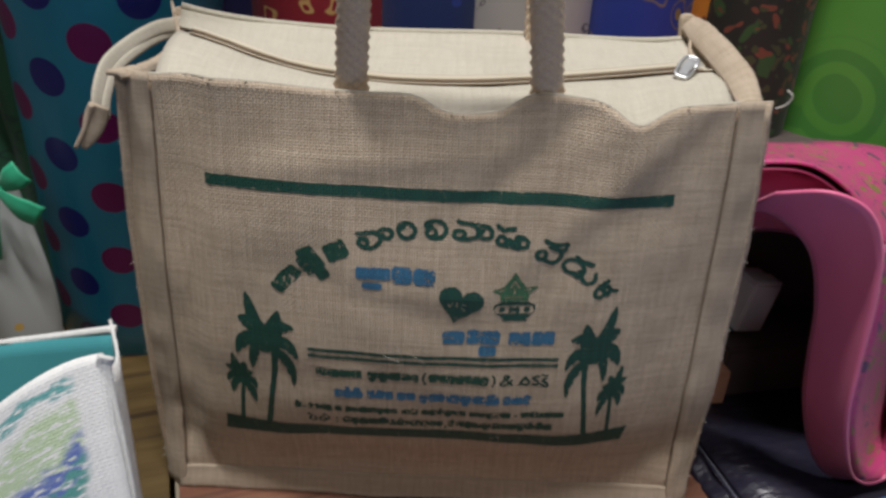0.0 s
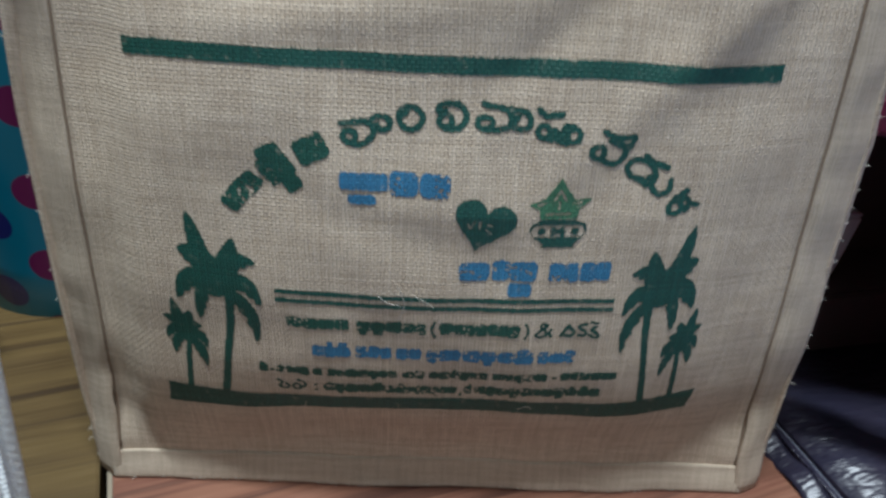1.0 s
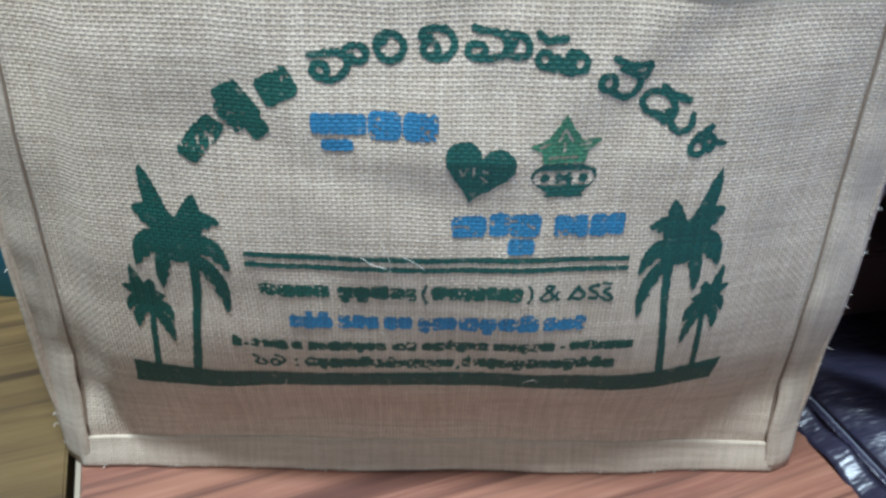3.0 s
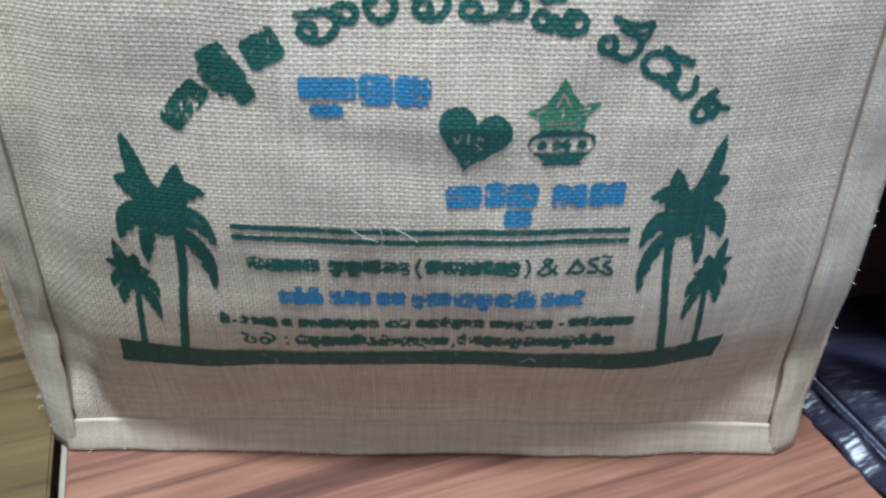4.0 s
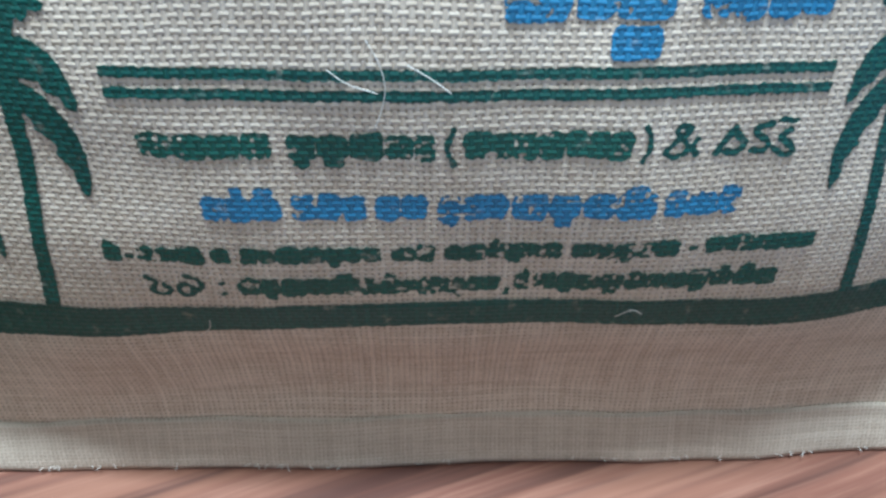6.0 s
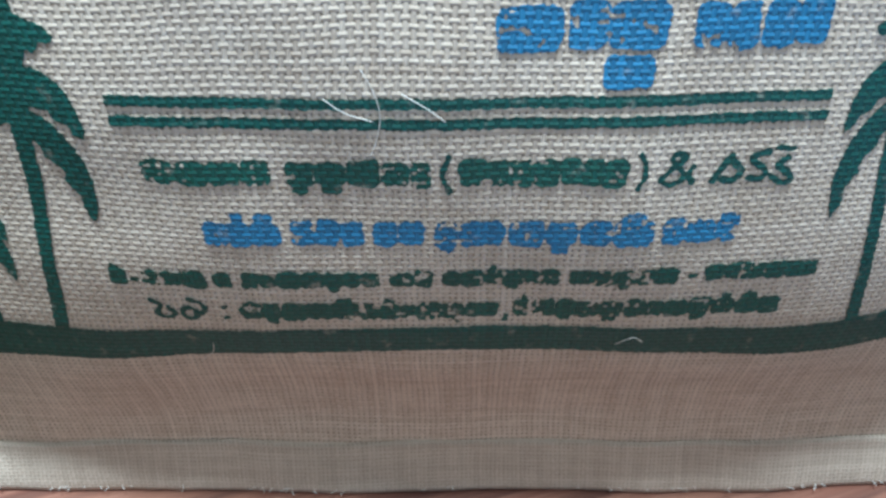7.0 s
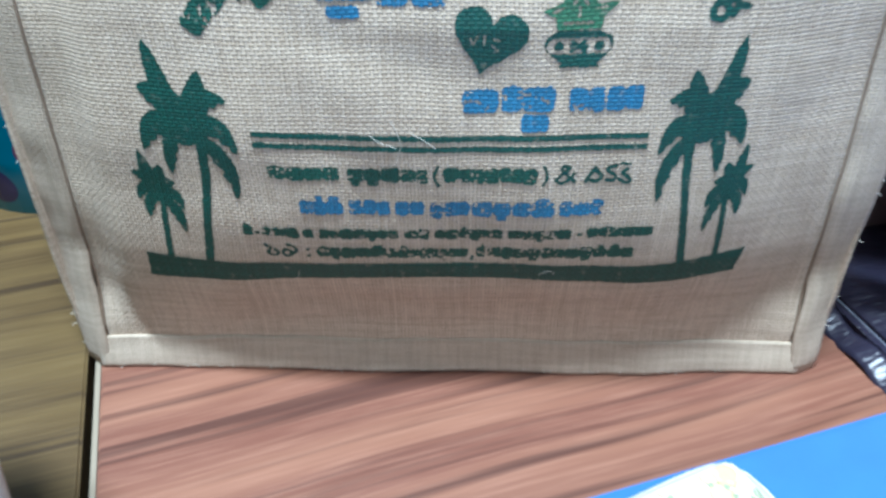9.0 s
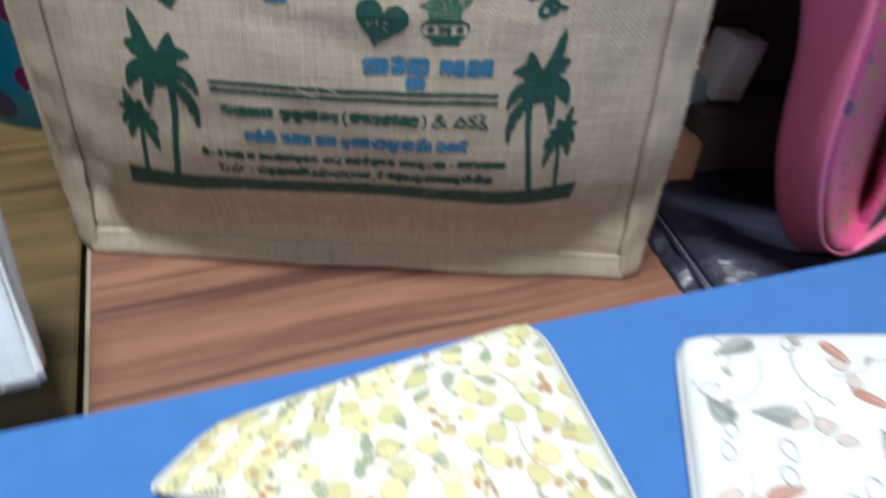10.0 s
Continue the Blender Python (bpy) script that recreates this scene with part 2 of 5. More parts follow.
def tube(pts, rx, ry=None, seg=10, bm=None, side=Vector((1, 0, 0)), power=1.0, taper=None, carry=False):
    """A swept tube; rx along side, ry across it."""
    bm = bm or bmesh.new()
    lay = bm.loops.layers.uv.verify()
    ry = ry or rx
    rings, dist, acc = [], [], 0.0
    for k, p in enumerate(pts):
        d = (pts[min(k + 1, len(pts) - 1)] - pts[max(k - 1, 0)]).normalized()
        s = (side - d * side.dot(d))
        s = s.normalized() if s.length > 1e-4 else d.orthogonal().normalized()
        side = s if carry else side
        o = d.cross(s)
        w = taper(k / (len(pts) - 1)) if taper else 1.0
        ring = []
        for i in range(seg):
            a = 2 * math.pi * i / seg
            c, q = math.cos(a), math.sin(a)
            c, q = math.copysign(abs(c) ** power, c), math.copysign(abs(q) ** power, q)
            ring.append(bm.verts.new(p + s * rx * w * c + o * ry * w * q))
        rings.append(ring)
        acc += (p - pts[k - 1]).length if k else 0
        dist.append(acc)
    for k in range(len(rings) - 1):
        for i in range(seg):
            j = (i + 1) % seg
            fc = bm.faces.new((rings[k][i], rings[k][j], rings[k + 1][j], rings[k + 1][i]))
            around = 2 * math.pi * max(rx, ry) / seg
            for lp, (q, r) in zip(fc.loops, ((i, k), (i + 1, k), (i + 1, k + 1), (i, k + 1))):
                lp[lay].uv = (q * around, dist[r])
    bm.faces.new(rings[0][::-1]), bm.faces.new(rings[-1])
    return bm


def box(sx, sy, sz, bevel=0.002, at=(0, 0, 0), segs=2):
    bm = bmesh.new()
    bmesh.ops.create_cube(bm, size=1, matrix=Matrix.Translation(at) @ Matrix.Diagonal((sx, sy, sz, 1)))
    if bevel:
        bmesh.ops.bevel(bm, geom=bm.edges[:], offset=bevel, segments=segs, affect="EDGES")
    lay = bm.loops.layers.uv.verify()
    for fc in bm.faces:
        k = max(range(3), key=lambda q: abs(fc.normal[q]))
        for lp in fc.loops:
            co = lp.vert.co
            lp[lay].uv = (co.y, co.z) if k == 0 else (co.x, co.z) if k == 1 else (co.x, co.y)
    return bm


def lerp(x, xs, ys):
    return float(np.interp(x, xs, ys))


def ease(t):
    t = min(1, max(0, t))
    return t * t * (3 - 2 * t)


# ---- the room ----
def slab(name, sx, sy, sz, at, material, turn=0.0, bevel=0.0):
    ob = part(name, box(sx, sy, sz, bevel), material)
    ob.matrix_world = pose(*at, 0, 0, turn)
    return tagged(ob, kind="structure")


PLASTER = plain("plaster", (0.42, 0.39, 0.35), 0.9, grain=6.0)
DARK_FLOOR = plain("stone_floor", (0.22, 0.19, 0.17), 0.5, grain=12.0)
tagged(slab("floor", 6, 6, 0.1, (0, 0, -0.80), DARK_FLOOR), "dull grey stone shop floor")
tagged(slab("ceiling", 6, 6, 0.1, (0, 0, 2.55), PLASTER), "plain off-white plaster ceiling")
for nm, sx, sy, x, y in (("wall_north", 6.2, 0.1, 0, 1.2), ("wall_south", 6.2, 0.1, 0, -3.05), ("wall_east", 0.1, 6, 3.05, 0), ("wall_west", 0.1, 6, -3.05, 0)):
    tagged(slab(nm, sx, sy, 3.3, (x, y, 0.87), PLASTER), "plain painted plaster shop wall")

# ---- the table: red laminate top, yellow laminate top beside it ----
TURN = 20.0
AX = Vector((math.cos(radians(TURN)), math.sin(radians(TURN)), 0))
AY = Vector((-math.sin(radians(TURN)), math.cos(radians(TURN)), 0))


def on_table(u, v, z=0.0):
    p = AX * u + AY * v
    return (p.x, p.y, z)


def table(name, label, u0, u1, v0, v1, z, material):
    t = thing(name, label, "table", on_table((u0 + u1) / 2, (v0 + v1) / 2, z))
    t.rotation_euler = (0, 0, radians(TURN))
    part("tabletop", box(u1 - u0, v1 - v0, 0.018, 0.0012, (0, 0, -0.009)), material, t)
    part("edge_band", box(0.0025, v1 - v0, 0.0176, 0.0, (-(u1 - u0) / 2 - 0.0014, 0, -0.0092)), EDGE_BAND, t, "brown plastic edge band")
    for sx in (-1, 1):
        part("side_panel", box(0.018, v1 - v0 - 0.04, 0.73, 0.0, (sx * ((u1 - u0) / 2 - 0.03), 0, -0.384)), material, t)
    return t


table("red_table", "reddish brown streaked wood laminate table under the jute bag", -0.161, 0.95, -0.75, 0.66, 0.0, RED_WOOD)
table("yellow_table", "yellowish brown streaked wood laminate table beside the red one", -1.2, -0.168, -0.75, 0.66, -0.0005, YELLOW_WOOD)

# ---- the jute bag ----
bag = thing("jute_bag", "natural jute tote bag with green and blue printing and zip", "bag")


def rim(x):
    return 0.2965 + 0.0015 * math.sin(40 * x) - 0.0098 * math.exp(-((x - 0.016) / 0.025) ** 4) - 0.0095 * math.exp(-((x - 0.104) / 0.013) ** 2)


def face(x, z):
    """Depth of the bag's front at x, z: a slack, bulging panel."""
    g = lerp(z, (0, 0.03, 0.045, 0.06, 0.075, 0.095, 0.13, 0.18, 0.24, 0.29), (0.05, 0.05, 0.28, 0.62, 0.82, 0.92, 0.99, 0.92, 0.54, 0.22))
    y = 0.018 - 0.024 * (1 - (x / 0.185) ** 2) * g
    top = ease((z - 0.235) / 0.06)
    y += top * (-0.006 * math.exp(-((x - 0.013) / 0.022) ** 2) - 0.007 * math.exp(-((x - 0.104) / 0.018) ** 2) + 0.003 * math.exp(-((x - 0.06) / 0.018) ** 2))
    y += 0.0024 * noise.noise((x * 15, z * 18, 0.3)) + 0.0011 * noise.noise((x * 38, z * 30, 4.7))
    y -= 0.0030 * math.exp(-((x - 0.135 + 0.9 * (0.29 - z)) / 0.016) ** 2) * ease((z - 0.17) / 0.09)
    y += 0.0022 * math.exp(-((x - 0.080 + 1.1 * (0.29 - z)) / 0.014) ** 2) * ease((z - 0.19) / 0.07)
    y -= 0.0016 * math.exp(-((z - 0.262 - 0.10 * x) / 0.008) ** 2) * math.exp(-((x + 0.05) / 0.07) ** 2)
    low = ease((z - 0.02) / 0.03)
    y += low * (0.0075 * ease((-x - 0.138 - 0.10 * (0.12 - z)) / 0.020) + 0.0050 * ease((x - 0.112 - 0.06 * (0.15 - z)) / 0.052))
    y += 0.0014 * math.exp(-((z - 0.170 + 0.28 * (x + 0.02)) / 0.010) ** 2) * math.exp(-((x + 0.04) / 0.045) ** 2)
    return y


def half_width(z):
    return lerp(z, (0, 0.05, 0.12, 0.21, 0.30), (0.184, 0.187, 0.1865, 0.1845, 0.1775))


def seam(z):
    return half_width(z) - lerp(z, (0, 0.02, 0.1, 0.2, 0.3), (0.0125, 0.0145, 0.0195, 0.0205, 0.0180))


def front(u, v):
    z0 = 0.014
    z = z0 + v * (0.30 - z0)
    x = (2 * u - 1) * seam(z)
    z = z0 + v * (rim(x) - z0)
    return (x, face(x, z), z)


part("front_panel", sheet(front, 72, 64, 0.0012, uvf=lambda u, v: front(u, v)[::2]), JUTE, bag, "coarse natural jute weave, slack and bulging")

# hem along the front rim
hem = [Vector((x, face(x, rim(x)) + 0.0004, rim(x) - 0.0002)) for x in np.linspace(-0.160, 0.160, 70)]
part("rim_hem", tube(hem, 0.0010, 0.0012, 8, side=Vector((0, 1, 0))), CREAM, bag)

for s in (-1, 1):
    def strip(u, v, s=s):
        z = 0.0010 + v * 0.2965
        a, b = seam(z) - 0.001, half_width(z)
        x = s * (a + u * (b - a))
        y = min(face(s * a, max(z, 0.02)), 0.0140 + 0.009 * ease((z + 0.01) / 0.09)) - 0.0015 * ease(u * 4) + (0.0055 if s > 0 else 0.0080) * u ** 1.3
        return (x + 0.0009 * noise.noise((z * 60, s, 0)), y + 0.0010 * noise.noise((z * 45, 3 + s, u)), z)
    part("side_binding", sheet(strip, 10, 60, 0.0017, 0.017, 0.293), BORDER, bag)
    st = [Vector((s * (seam(z) - 0.0012), face(s * seam(z), z) - 0.0009, z)) for z in np.linspace(0.02, 0.292, 50)]
    part("seam", tube(st, 0.0007, 0.0007, 6), THREAD, bag)

# welt along the bottom
def welt(u, v):
    x = (2 * u - 1) * 0.1745
    h = 0.0178 - 0.0015 * abs(2 * u - 1) ** 3
    z = 0.0008 + h * (1 - v) ** 1.1
    y = face(x, max(z, 0.014)) - 0.0004 - 0.0042 * ease(0.12 + v / 1.1)
    return (x, y, z + 0.0010 * noise.noise((x * 34, v * 3, 8)) * (1 - v) + 0.0007 * max(0.0, v - 0.8) * 5 * abs(noise.noise((x * 300, 1.0, 8))))


part("bottom_welt", sheet(welt, 110, 10, 0.0016, 0.36, 0.019), BORDER, bag, "folded jute welt along the bottom edge")

DEPTH = 0.118


def back_panel(u, v):
    z = 0.004 + v * 0.300
    x = (2 * u - 1) * half_width(min(z, 0.3))
    x -= 0.022 * max(0, 2 * u - 1) * ease((v - 0.55) / 0.45)
    return (x, DEPTH + 0.004 * math.sin(math.pi * u) * math.sin(math.pi * v), z)


part("back_panel", sheet(back_panel, 40, 30, 0.0015, 0.36, 0.3), JUTE, bag)
part("base", sheet(lambda u, v: ((2 * u - 1) * 0.178, 0.020 + v * (DEPTH - 0.020), 0.0035), 10, 6, 0.0018, 0.36, 0.11), JUTE, bag)

for s in (-1, 1):
    def gusset(u, v, s=s):
        y0 = 0.021
        y = y0 + u * (DEPTH - y0)
        dip = math.sin(math.pi * u)
        z = 0.004 + v * (0.292 + 0.020 * u - (0.022 if s < 0 else 0.004) * dip)
        x = s * (half_width(z) - 0.002 - 0.016 * dip * v ** 2 - (0.020 * u * ease((v - 0.55) / 0.45) if s > 0 else 0))
        return (x, y, z)
    part("gusset", sheet(gusset, 16, 30, 0.0015, 0.11, 0.3), JUTE, bag)
    if s > 0:
        inner = smooth_path([(0.1605, 0.026, 0.2925), (0.1590, 0.044, 0.2985), (0.1560, 0.070, 0.3035), (0.1520, 0.100, 0.3090), (0.1500, 0.119, 0.3130)], 8)
        rise = [(0.0125, 0.0020), (0.0125, 0.0078), (0.0108, 0.0108), (0.0095, 0.0110), (0.0075, 0.0070)]
    else:
        inner = smooth_path([(-0.171, 0.018, 0.2945), (-0.169, 0.045, 0.2895), (-0.168, 0.075, 0.2875), (-0.166, 0.10, 0.293), (-0.165, 0.119, 0.301)], 8)
        rise = [(-0.0080, 0.0030), (-0.0050, 0.0040), (-0.0040, 0.0040), (-0.0040, 0.0040), (-0.0050, 0.0045)]
    m = len(inner) - 1

    def band(u, v, s=s, inner=inner, rise=rise, m=m):
        p = inner[round(u * m)]
        at = (0, 0.25, 0.5, 0.75, 1)
        dx, dz = lerp(u, at, [q[0] for q in rise]), lerp(u, at, [q[1] for q in rise])
        puff = 0.0012 * math.sin(math.pi * v) + 0.0006 * noise.noise((u * 9, v * 2, s))
        return (p.x + dx * v - s * puff, p.y, p.z + dz * v + puff + 0.0005 * noise.noise((u * 30, 3.0, s)) * v)
    part("gusset_binding", sheet(band, m, 8, 0.0030, 0.11, 0.014), BORDER, bag, "folded jute binding over the side seam")
    cx = 0.154 if s > 0 else -0.169
    top = 0.322 if s > 0 else 0.3115
    ear = smooth_path([(cx, 0.117, 0.300), (cx - 0.001, 0.119, 0.311 if s > 0 else 0.306), (cx - 0.002, 0.120, top - 0.002), (cx - 0.002, 0.119, top)], 6)
    part("corner_tab", tube(ear, 0.0055, 0.0026, 12, taper=lambda t: math.sqrt(max(0.05, 1 - max(0, t - 0.55) ** 2 / 0.21))), BORDER, bag)

# flaps and zip over the mouth
def zip_y(x):
    return sum(lerp(x + d, (-0.165, -0.11, -0.06, 0.0, 0.07, 0.12, 0.16), (0.106, 0.084, 0.064, 0.055, 0.060, 0.068, 0.074)) for d in (-0.030, -0.015, 0, 0.015, 0.030)) / 5


def zip_z(x):
    return sum(lerp(x + d, (-0.165, -0.11, -0.06, 0.0, 0.07, 0.12, 0.16), (0.3035, 0.2890, 0.2865, 0.2880, 0.2930, 0.2975, 0.301)) for d in (-0.030, -0.015, 0, 0.015, 0.030)) / 5


def flap_front(u, v):
    x = (2 * u - 1) * 0.160 - 0.007 * v * (1 - u) ** 3
    y0, z0 = face(x, rim(x) - 0.01) + 0.003, min(rim(x) - 0.004, 0.286)
    y1, z1 = zip_y(x) - 0.003, zip_z(x)
    y = y0 + v * (y1 - y0)
    return (x, y, z0 + v * (z1 - z0) + 0.006 * math.sin(math.pi * v) * (0.4 + 0.6 * abs(2 * u - 1)) + 0.0012 * noise.noise((x * 30, v * 2, 2)))


def flap_back(u, v):
    x = -0.169 + 0.330 * u
    y0, z0 = zip_y(x) + 0.003, zip_z(x) + 0.001
    z1 = 0.304 + 0.001 * math.sin(30 * x) + 0.006 * abs(2 * u - 1) ** 6
    return (x, y0 + v * (DEPTH - 0.002 - y0), z0 + (z1 - z0) * v ** 1.3 + 0.0012 * noise.noise((x * 26, v * 2, 5)))


part("front_flap", sheet(flap_front, 50, 10, 0.0012, 0.32, 0.05), CREAM, bag, "pale cream lining flap")
part("back_flap", sheet(flap_back, 50, 12, 0.0012, 0.32, 0.07), CREAM, bag, "pale cream lining flap")
rim_back = [Vector((x, DEPTH - 0.001, 0.3045 + 0.001 * math.sin(30 * x) + 0.006 * abs(x / 0.161) ** 6)) for x in np.linspace(-0.169, 0.161, 50)]
part("rim_hem", tube(rim_back, 0.0016, 0.0022, 8, side=Vector((0, 1, 0))), CREAM, bag)
part("zip_tape", sheet(lambda u, v: ((2 * u - 1) * 0.158, zip_y((2 * u - 1) * 0.158) + (v - 0.5) * 0.017, zip_z((2 * u - 1) * 0.158) + 0.0014 + 0.0012 * math.cos(2 * math.pi * v)), 60, 6, 0.0008, 0.31, 0.01), ZIP_TAPE, bag, "beige zip tape")
for off in (-0.0084, -0.0026, 0.0026, 0.0084):
    ln = [Vector((x, zip_y(x) + off, zip_z(x) + 0.0029 - 60 * abs(off) ** 2 * 0.1)) for x in np.linspace(-0.158, 0.15, 70)]
    part("zip_edge", tube(ln, 0.0005, 0.0005, 6), THREAD, bag)
ln = [Vector((x, zip_y(x), zip_z(x) + 0.0032 + 0.0003 * (k % 2))) for k, x in enumerate(np.linspace(-0.158, 0.15, 240))]
part("zip_chain", tube(ln, 0.0016, 0.0009, 6, side=Vector((0, 1, 0))), ZIP_TAPE, bag)
zs = part("zip_slider", box(0.011, 0.008, 0.004, 0.0012), STEEL, bag, "bright steel zip slider")
zs.location = (0.146, zip_y(0.146), zip_z(0.146) + 0.0035)
pull = bmesh.new()
loop = [Vector((0.0044 * math.copysign(abs(math.cos(a)) ** 0.5, math.cos(a)), 0.0110 * math.copysign(abs(math.sin(a)) ** 0.5, math.sin(a)), 0)) for a in np.linspace(0, 2 * math.pi, 33)]
tube(loop, 0.0011, 0.0011, 8, bm=pull, side=Vector((0, 0, 1)))
zp = part("zip_pull", pull, STEEL, bag, "bright steel zip pull")
zp.matrix_basis = pose(0.139, zip_y(0.14) - 0.011, zip_z(0.14) + 0.0055, 18, 8, -28)
zl = part("pull_plate", box(0.0052, 0.0165, 0.0014, 0.0005), STEEL, zp)

# handles of round woven webbing


def braid():
    """Undyed cotton and jute webbing: fuzzy beige yarn."""
    g = Graph("webbing", 0.9)
    n = g.noise(g.uv(), 900.0, 2.0)
    g.bump(n, 0.35, 0.0005)
    col = g.mix(g.step(n, 0.35, 0.65), (0.72, 0.57, 0.42), (0.88, 0.73, 0.56))
    return g.colour(g.mix(g.math("MULTIPLY", g.noise(g.uv(), 60.0), 0.35), col, (0.66, 0.52, 0.38)))


WEB = braid()


def cord(pts, rx, ry):
    """Braided webbing: a flattened round cord with real strand bumps, wider where it is sewn in."""
    bm = bmesh.new()
    lay = bm.loops.layers.uv.verify()
    seg, side, run, rings = 32, Vector((1, 0, 0)), 0.0, []
    for k, p in enumerate(pts):
        d = (pts[min(k + 1, len(pts) - 1)] - pts[max(k - 1, 0)]).normalized()
        a = (side - d * side.dot(d)).normalized()
        b = d.cross(a)
        run += (p - pts[k - 1]).length if k else 0.0
        wide = 1.0 + 0.14 * ease((0.306 - p.z) / 0.02)
        ring = []
        for i in range(seg):
            t = 2 * math.pi * i / seg
            knob = math.cos(8 * t) * math.cos(run * 1050)
            q = 1 + 0.13 * knob + 0.03 * noise.noise((run * 60, i * 0.7, rx * 99))
            c, e = math.cos(t), math.sin(t)
            ring.append(bm.verts.new(p + a * rx * wide * q * math.copysign(abs(c) ** 0.9, c) + b * ry * q * math.copysign(abs(e) ** 0.9, e)))
        rings.append((ring, run))
    for (r0, s0), (r1, s1) in zip(rings, rings[1:]):
        for i in range(seg):
            j = (i + 1) % seg
            fc = bm.faces.new((r0[i], r0[j], r1[j], r1[i]))
            for lp, uv in zip(fc.loops, ((i, s0), (i + 1, s0), (i + 1, s1), (i, s1))):
                lp[lay].uv = (uv[0] * 0.0022, uv[1])
    bm.faces.new(rings[0][0][::-1]), bm.faces.new(rings[-1][0])
    return bm


front_handle = smooth_path([(-0.051, 0.024, 0.235), (-0.0505, 0.026, 0.280), (-0.0495, 0.024, 0.300), (-0.046, 0.012, 0.345), (-0.040, 0.0, 0.400), (-0.015, -0.005, 0.452), (0.016, -0.005, 0.456), (0.040, 0.0, 0.405), (0.0485, 0.011, 0.348), (0.0555, 0.024, 0.300), (0.0575, 0.026, 0.280), (0.058, 0.024, 0.235)], 64)
part("handle", cord(front_handle, 0.0082, 0.0072), WEB, bag, "round woven cotton webbing handle")
back_handle = smooth_path([(-0.060, 0.112, 0.24), (-0.060, 0.114, 0.30), (-0.058, 0.118, 0.345), (-0.050, 0.124, 0.42), (-0.02, 0.128, 0.465), (0.025, 0.128, 0.465), (0.050, 0.124, 0.42), (0.056, 0.118, 0.345), (0.058, 0.114, 0.30), (0.058, 0.112, 0.24)], 64)
part("handle", cord(back_handle, 0.0082, 0.0072), WEB, bag, "round woven cotton webbing handle")

# loose zip end and cord that hang over the gusset
cord = smooth_path([(-0.168, 0.114, 0.303), (-0.182, 0.106, 0.301), (-0.193, 0.090, 0.2955), (-0.1985, 0.065, 0.289), (-0.1985, 0.048, 0.279), (-0.198, 0.040, 0.268)], 8)
part("zip_tail", tube(cord, 0.0046, 0.0011, 10, side=Vector((0.1, 0.3, 1)), power=0.7, carry=True), CREAM, bag, "loose end of the zip tape hanging out")
cord = [p + Vector((0.003, 0.002, -0.0045)) for p in cord]
part("zip_tail", tube(cord, 0.0030, 0.0011, 10, side=Vector((0.1, 0.3, 1)), power=0.7, carry=True), CREAM, bag)
tail = smooth_path([(-0.1945, 0.036, 0.273), (-0.1975, 0.036, 0.266), (-0.2015, 0.035, 0.257), (-0.2075, 0.034, 0.247)], 6)
part("tail_tab", tube(tail, 0.0068, 0.0012, 12, power=0.7, side=Vector((0.8, 0.1, -0.3)), taper=lambda t: 0.8 + 0.3 * math.sin(2.6 * t) - 0.72 * t ** 2), BORDER, bag)
fold = [p + Vector((-0.0035 - 0.0005 * k / 18, -0.0012, 0.0005)) for k, p in enumerate(tail)]
part("tail_fold", tube(fold, 0.0021, 0.0014, 8, carry=True, taper=lambda t: 1 - 0.4 * t), BORDER, bag)

# ---- the printing ----
MM = 0.001
rough = np.random.default_rng(7)
GRAIN = rough.random((420, 420))


def grain(x, z, size, k=0):
    """Smooth random values over the sheet, with spots of the given size in millimetres."""
    u, v = (x + 200) / size + 37 * k, (z + 60) / size + 91 * k
    i, j = np.floor(u).astype(int), np.floor(v).astype(int)
    a, b = u - i, v - j
    a, b = a * a * (3 - 2 * a), b * b * (3 - 2 * b)

    def at(p, q):
        return GRAIN[p % 420, q % 420]
    return (at(i, j) * (1 - a) + at(i + 1, j) * a) * (1 - b) + (at(i, j + 1) * (1 - a) + at(i + 1, j + 1) * a) * b


def path(*pts, r=1.32):
    """A brush line through pts, in millimetres."""
    p = [(q.x, q.y) for q in smooth_path([(x, z, 0) for x, z in pts], 4)] if len(pts) > 2 else pts
    return [("line", *a, *b, r, r) for a, b in zip(p, p[1:])]


def ring(cx, cz, rx, rz, r=1.3):
    p = [(cx + rx * math.cos(t), cz + rz * math.sin(t)) for t in np.linspace(0, 2 * math.pi, 17)]
    return [("line", *a, *b, r, r) for a, b in zip(p, p[1:])]


def bar(cx, cz, w, h, tilt=0.0, r=0.9):
    """A bar with round corners."""
    return [("bar", cx, cz, w / 2 - r, h / 2 - r, radians(tilt), r)]


def outline(pts):
    return [("shape", tuple(pts))]


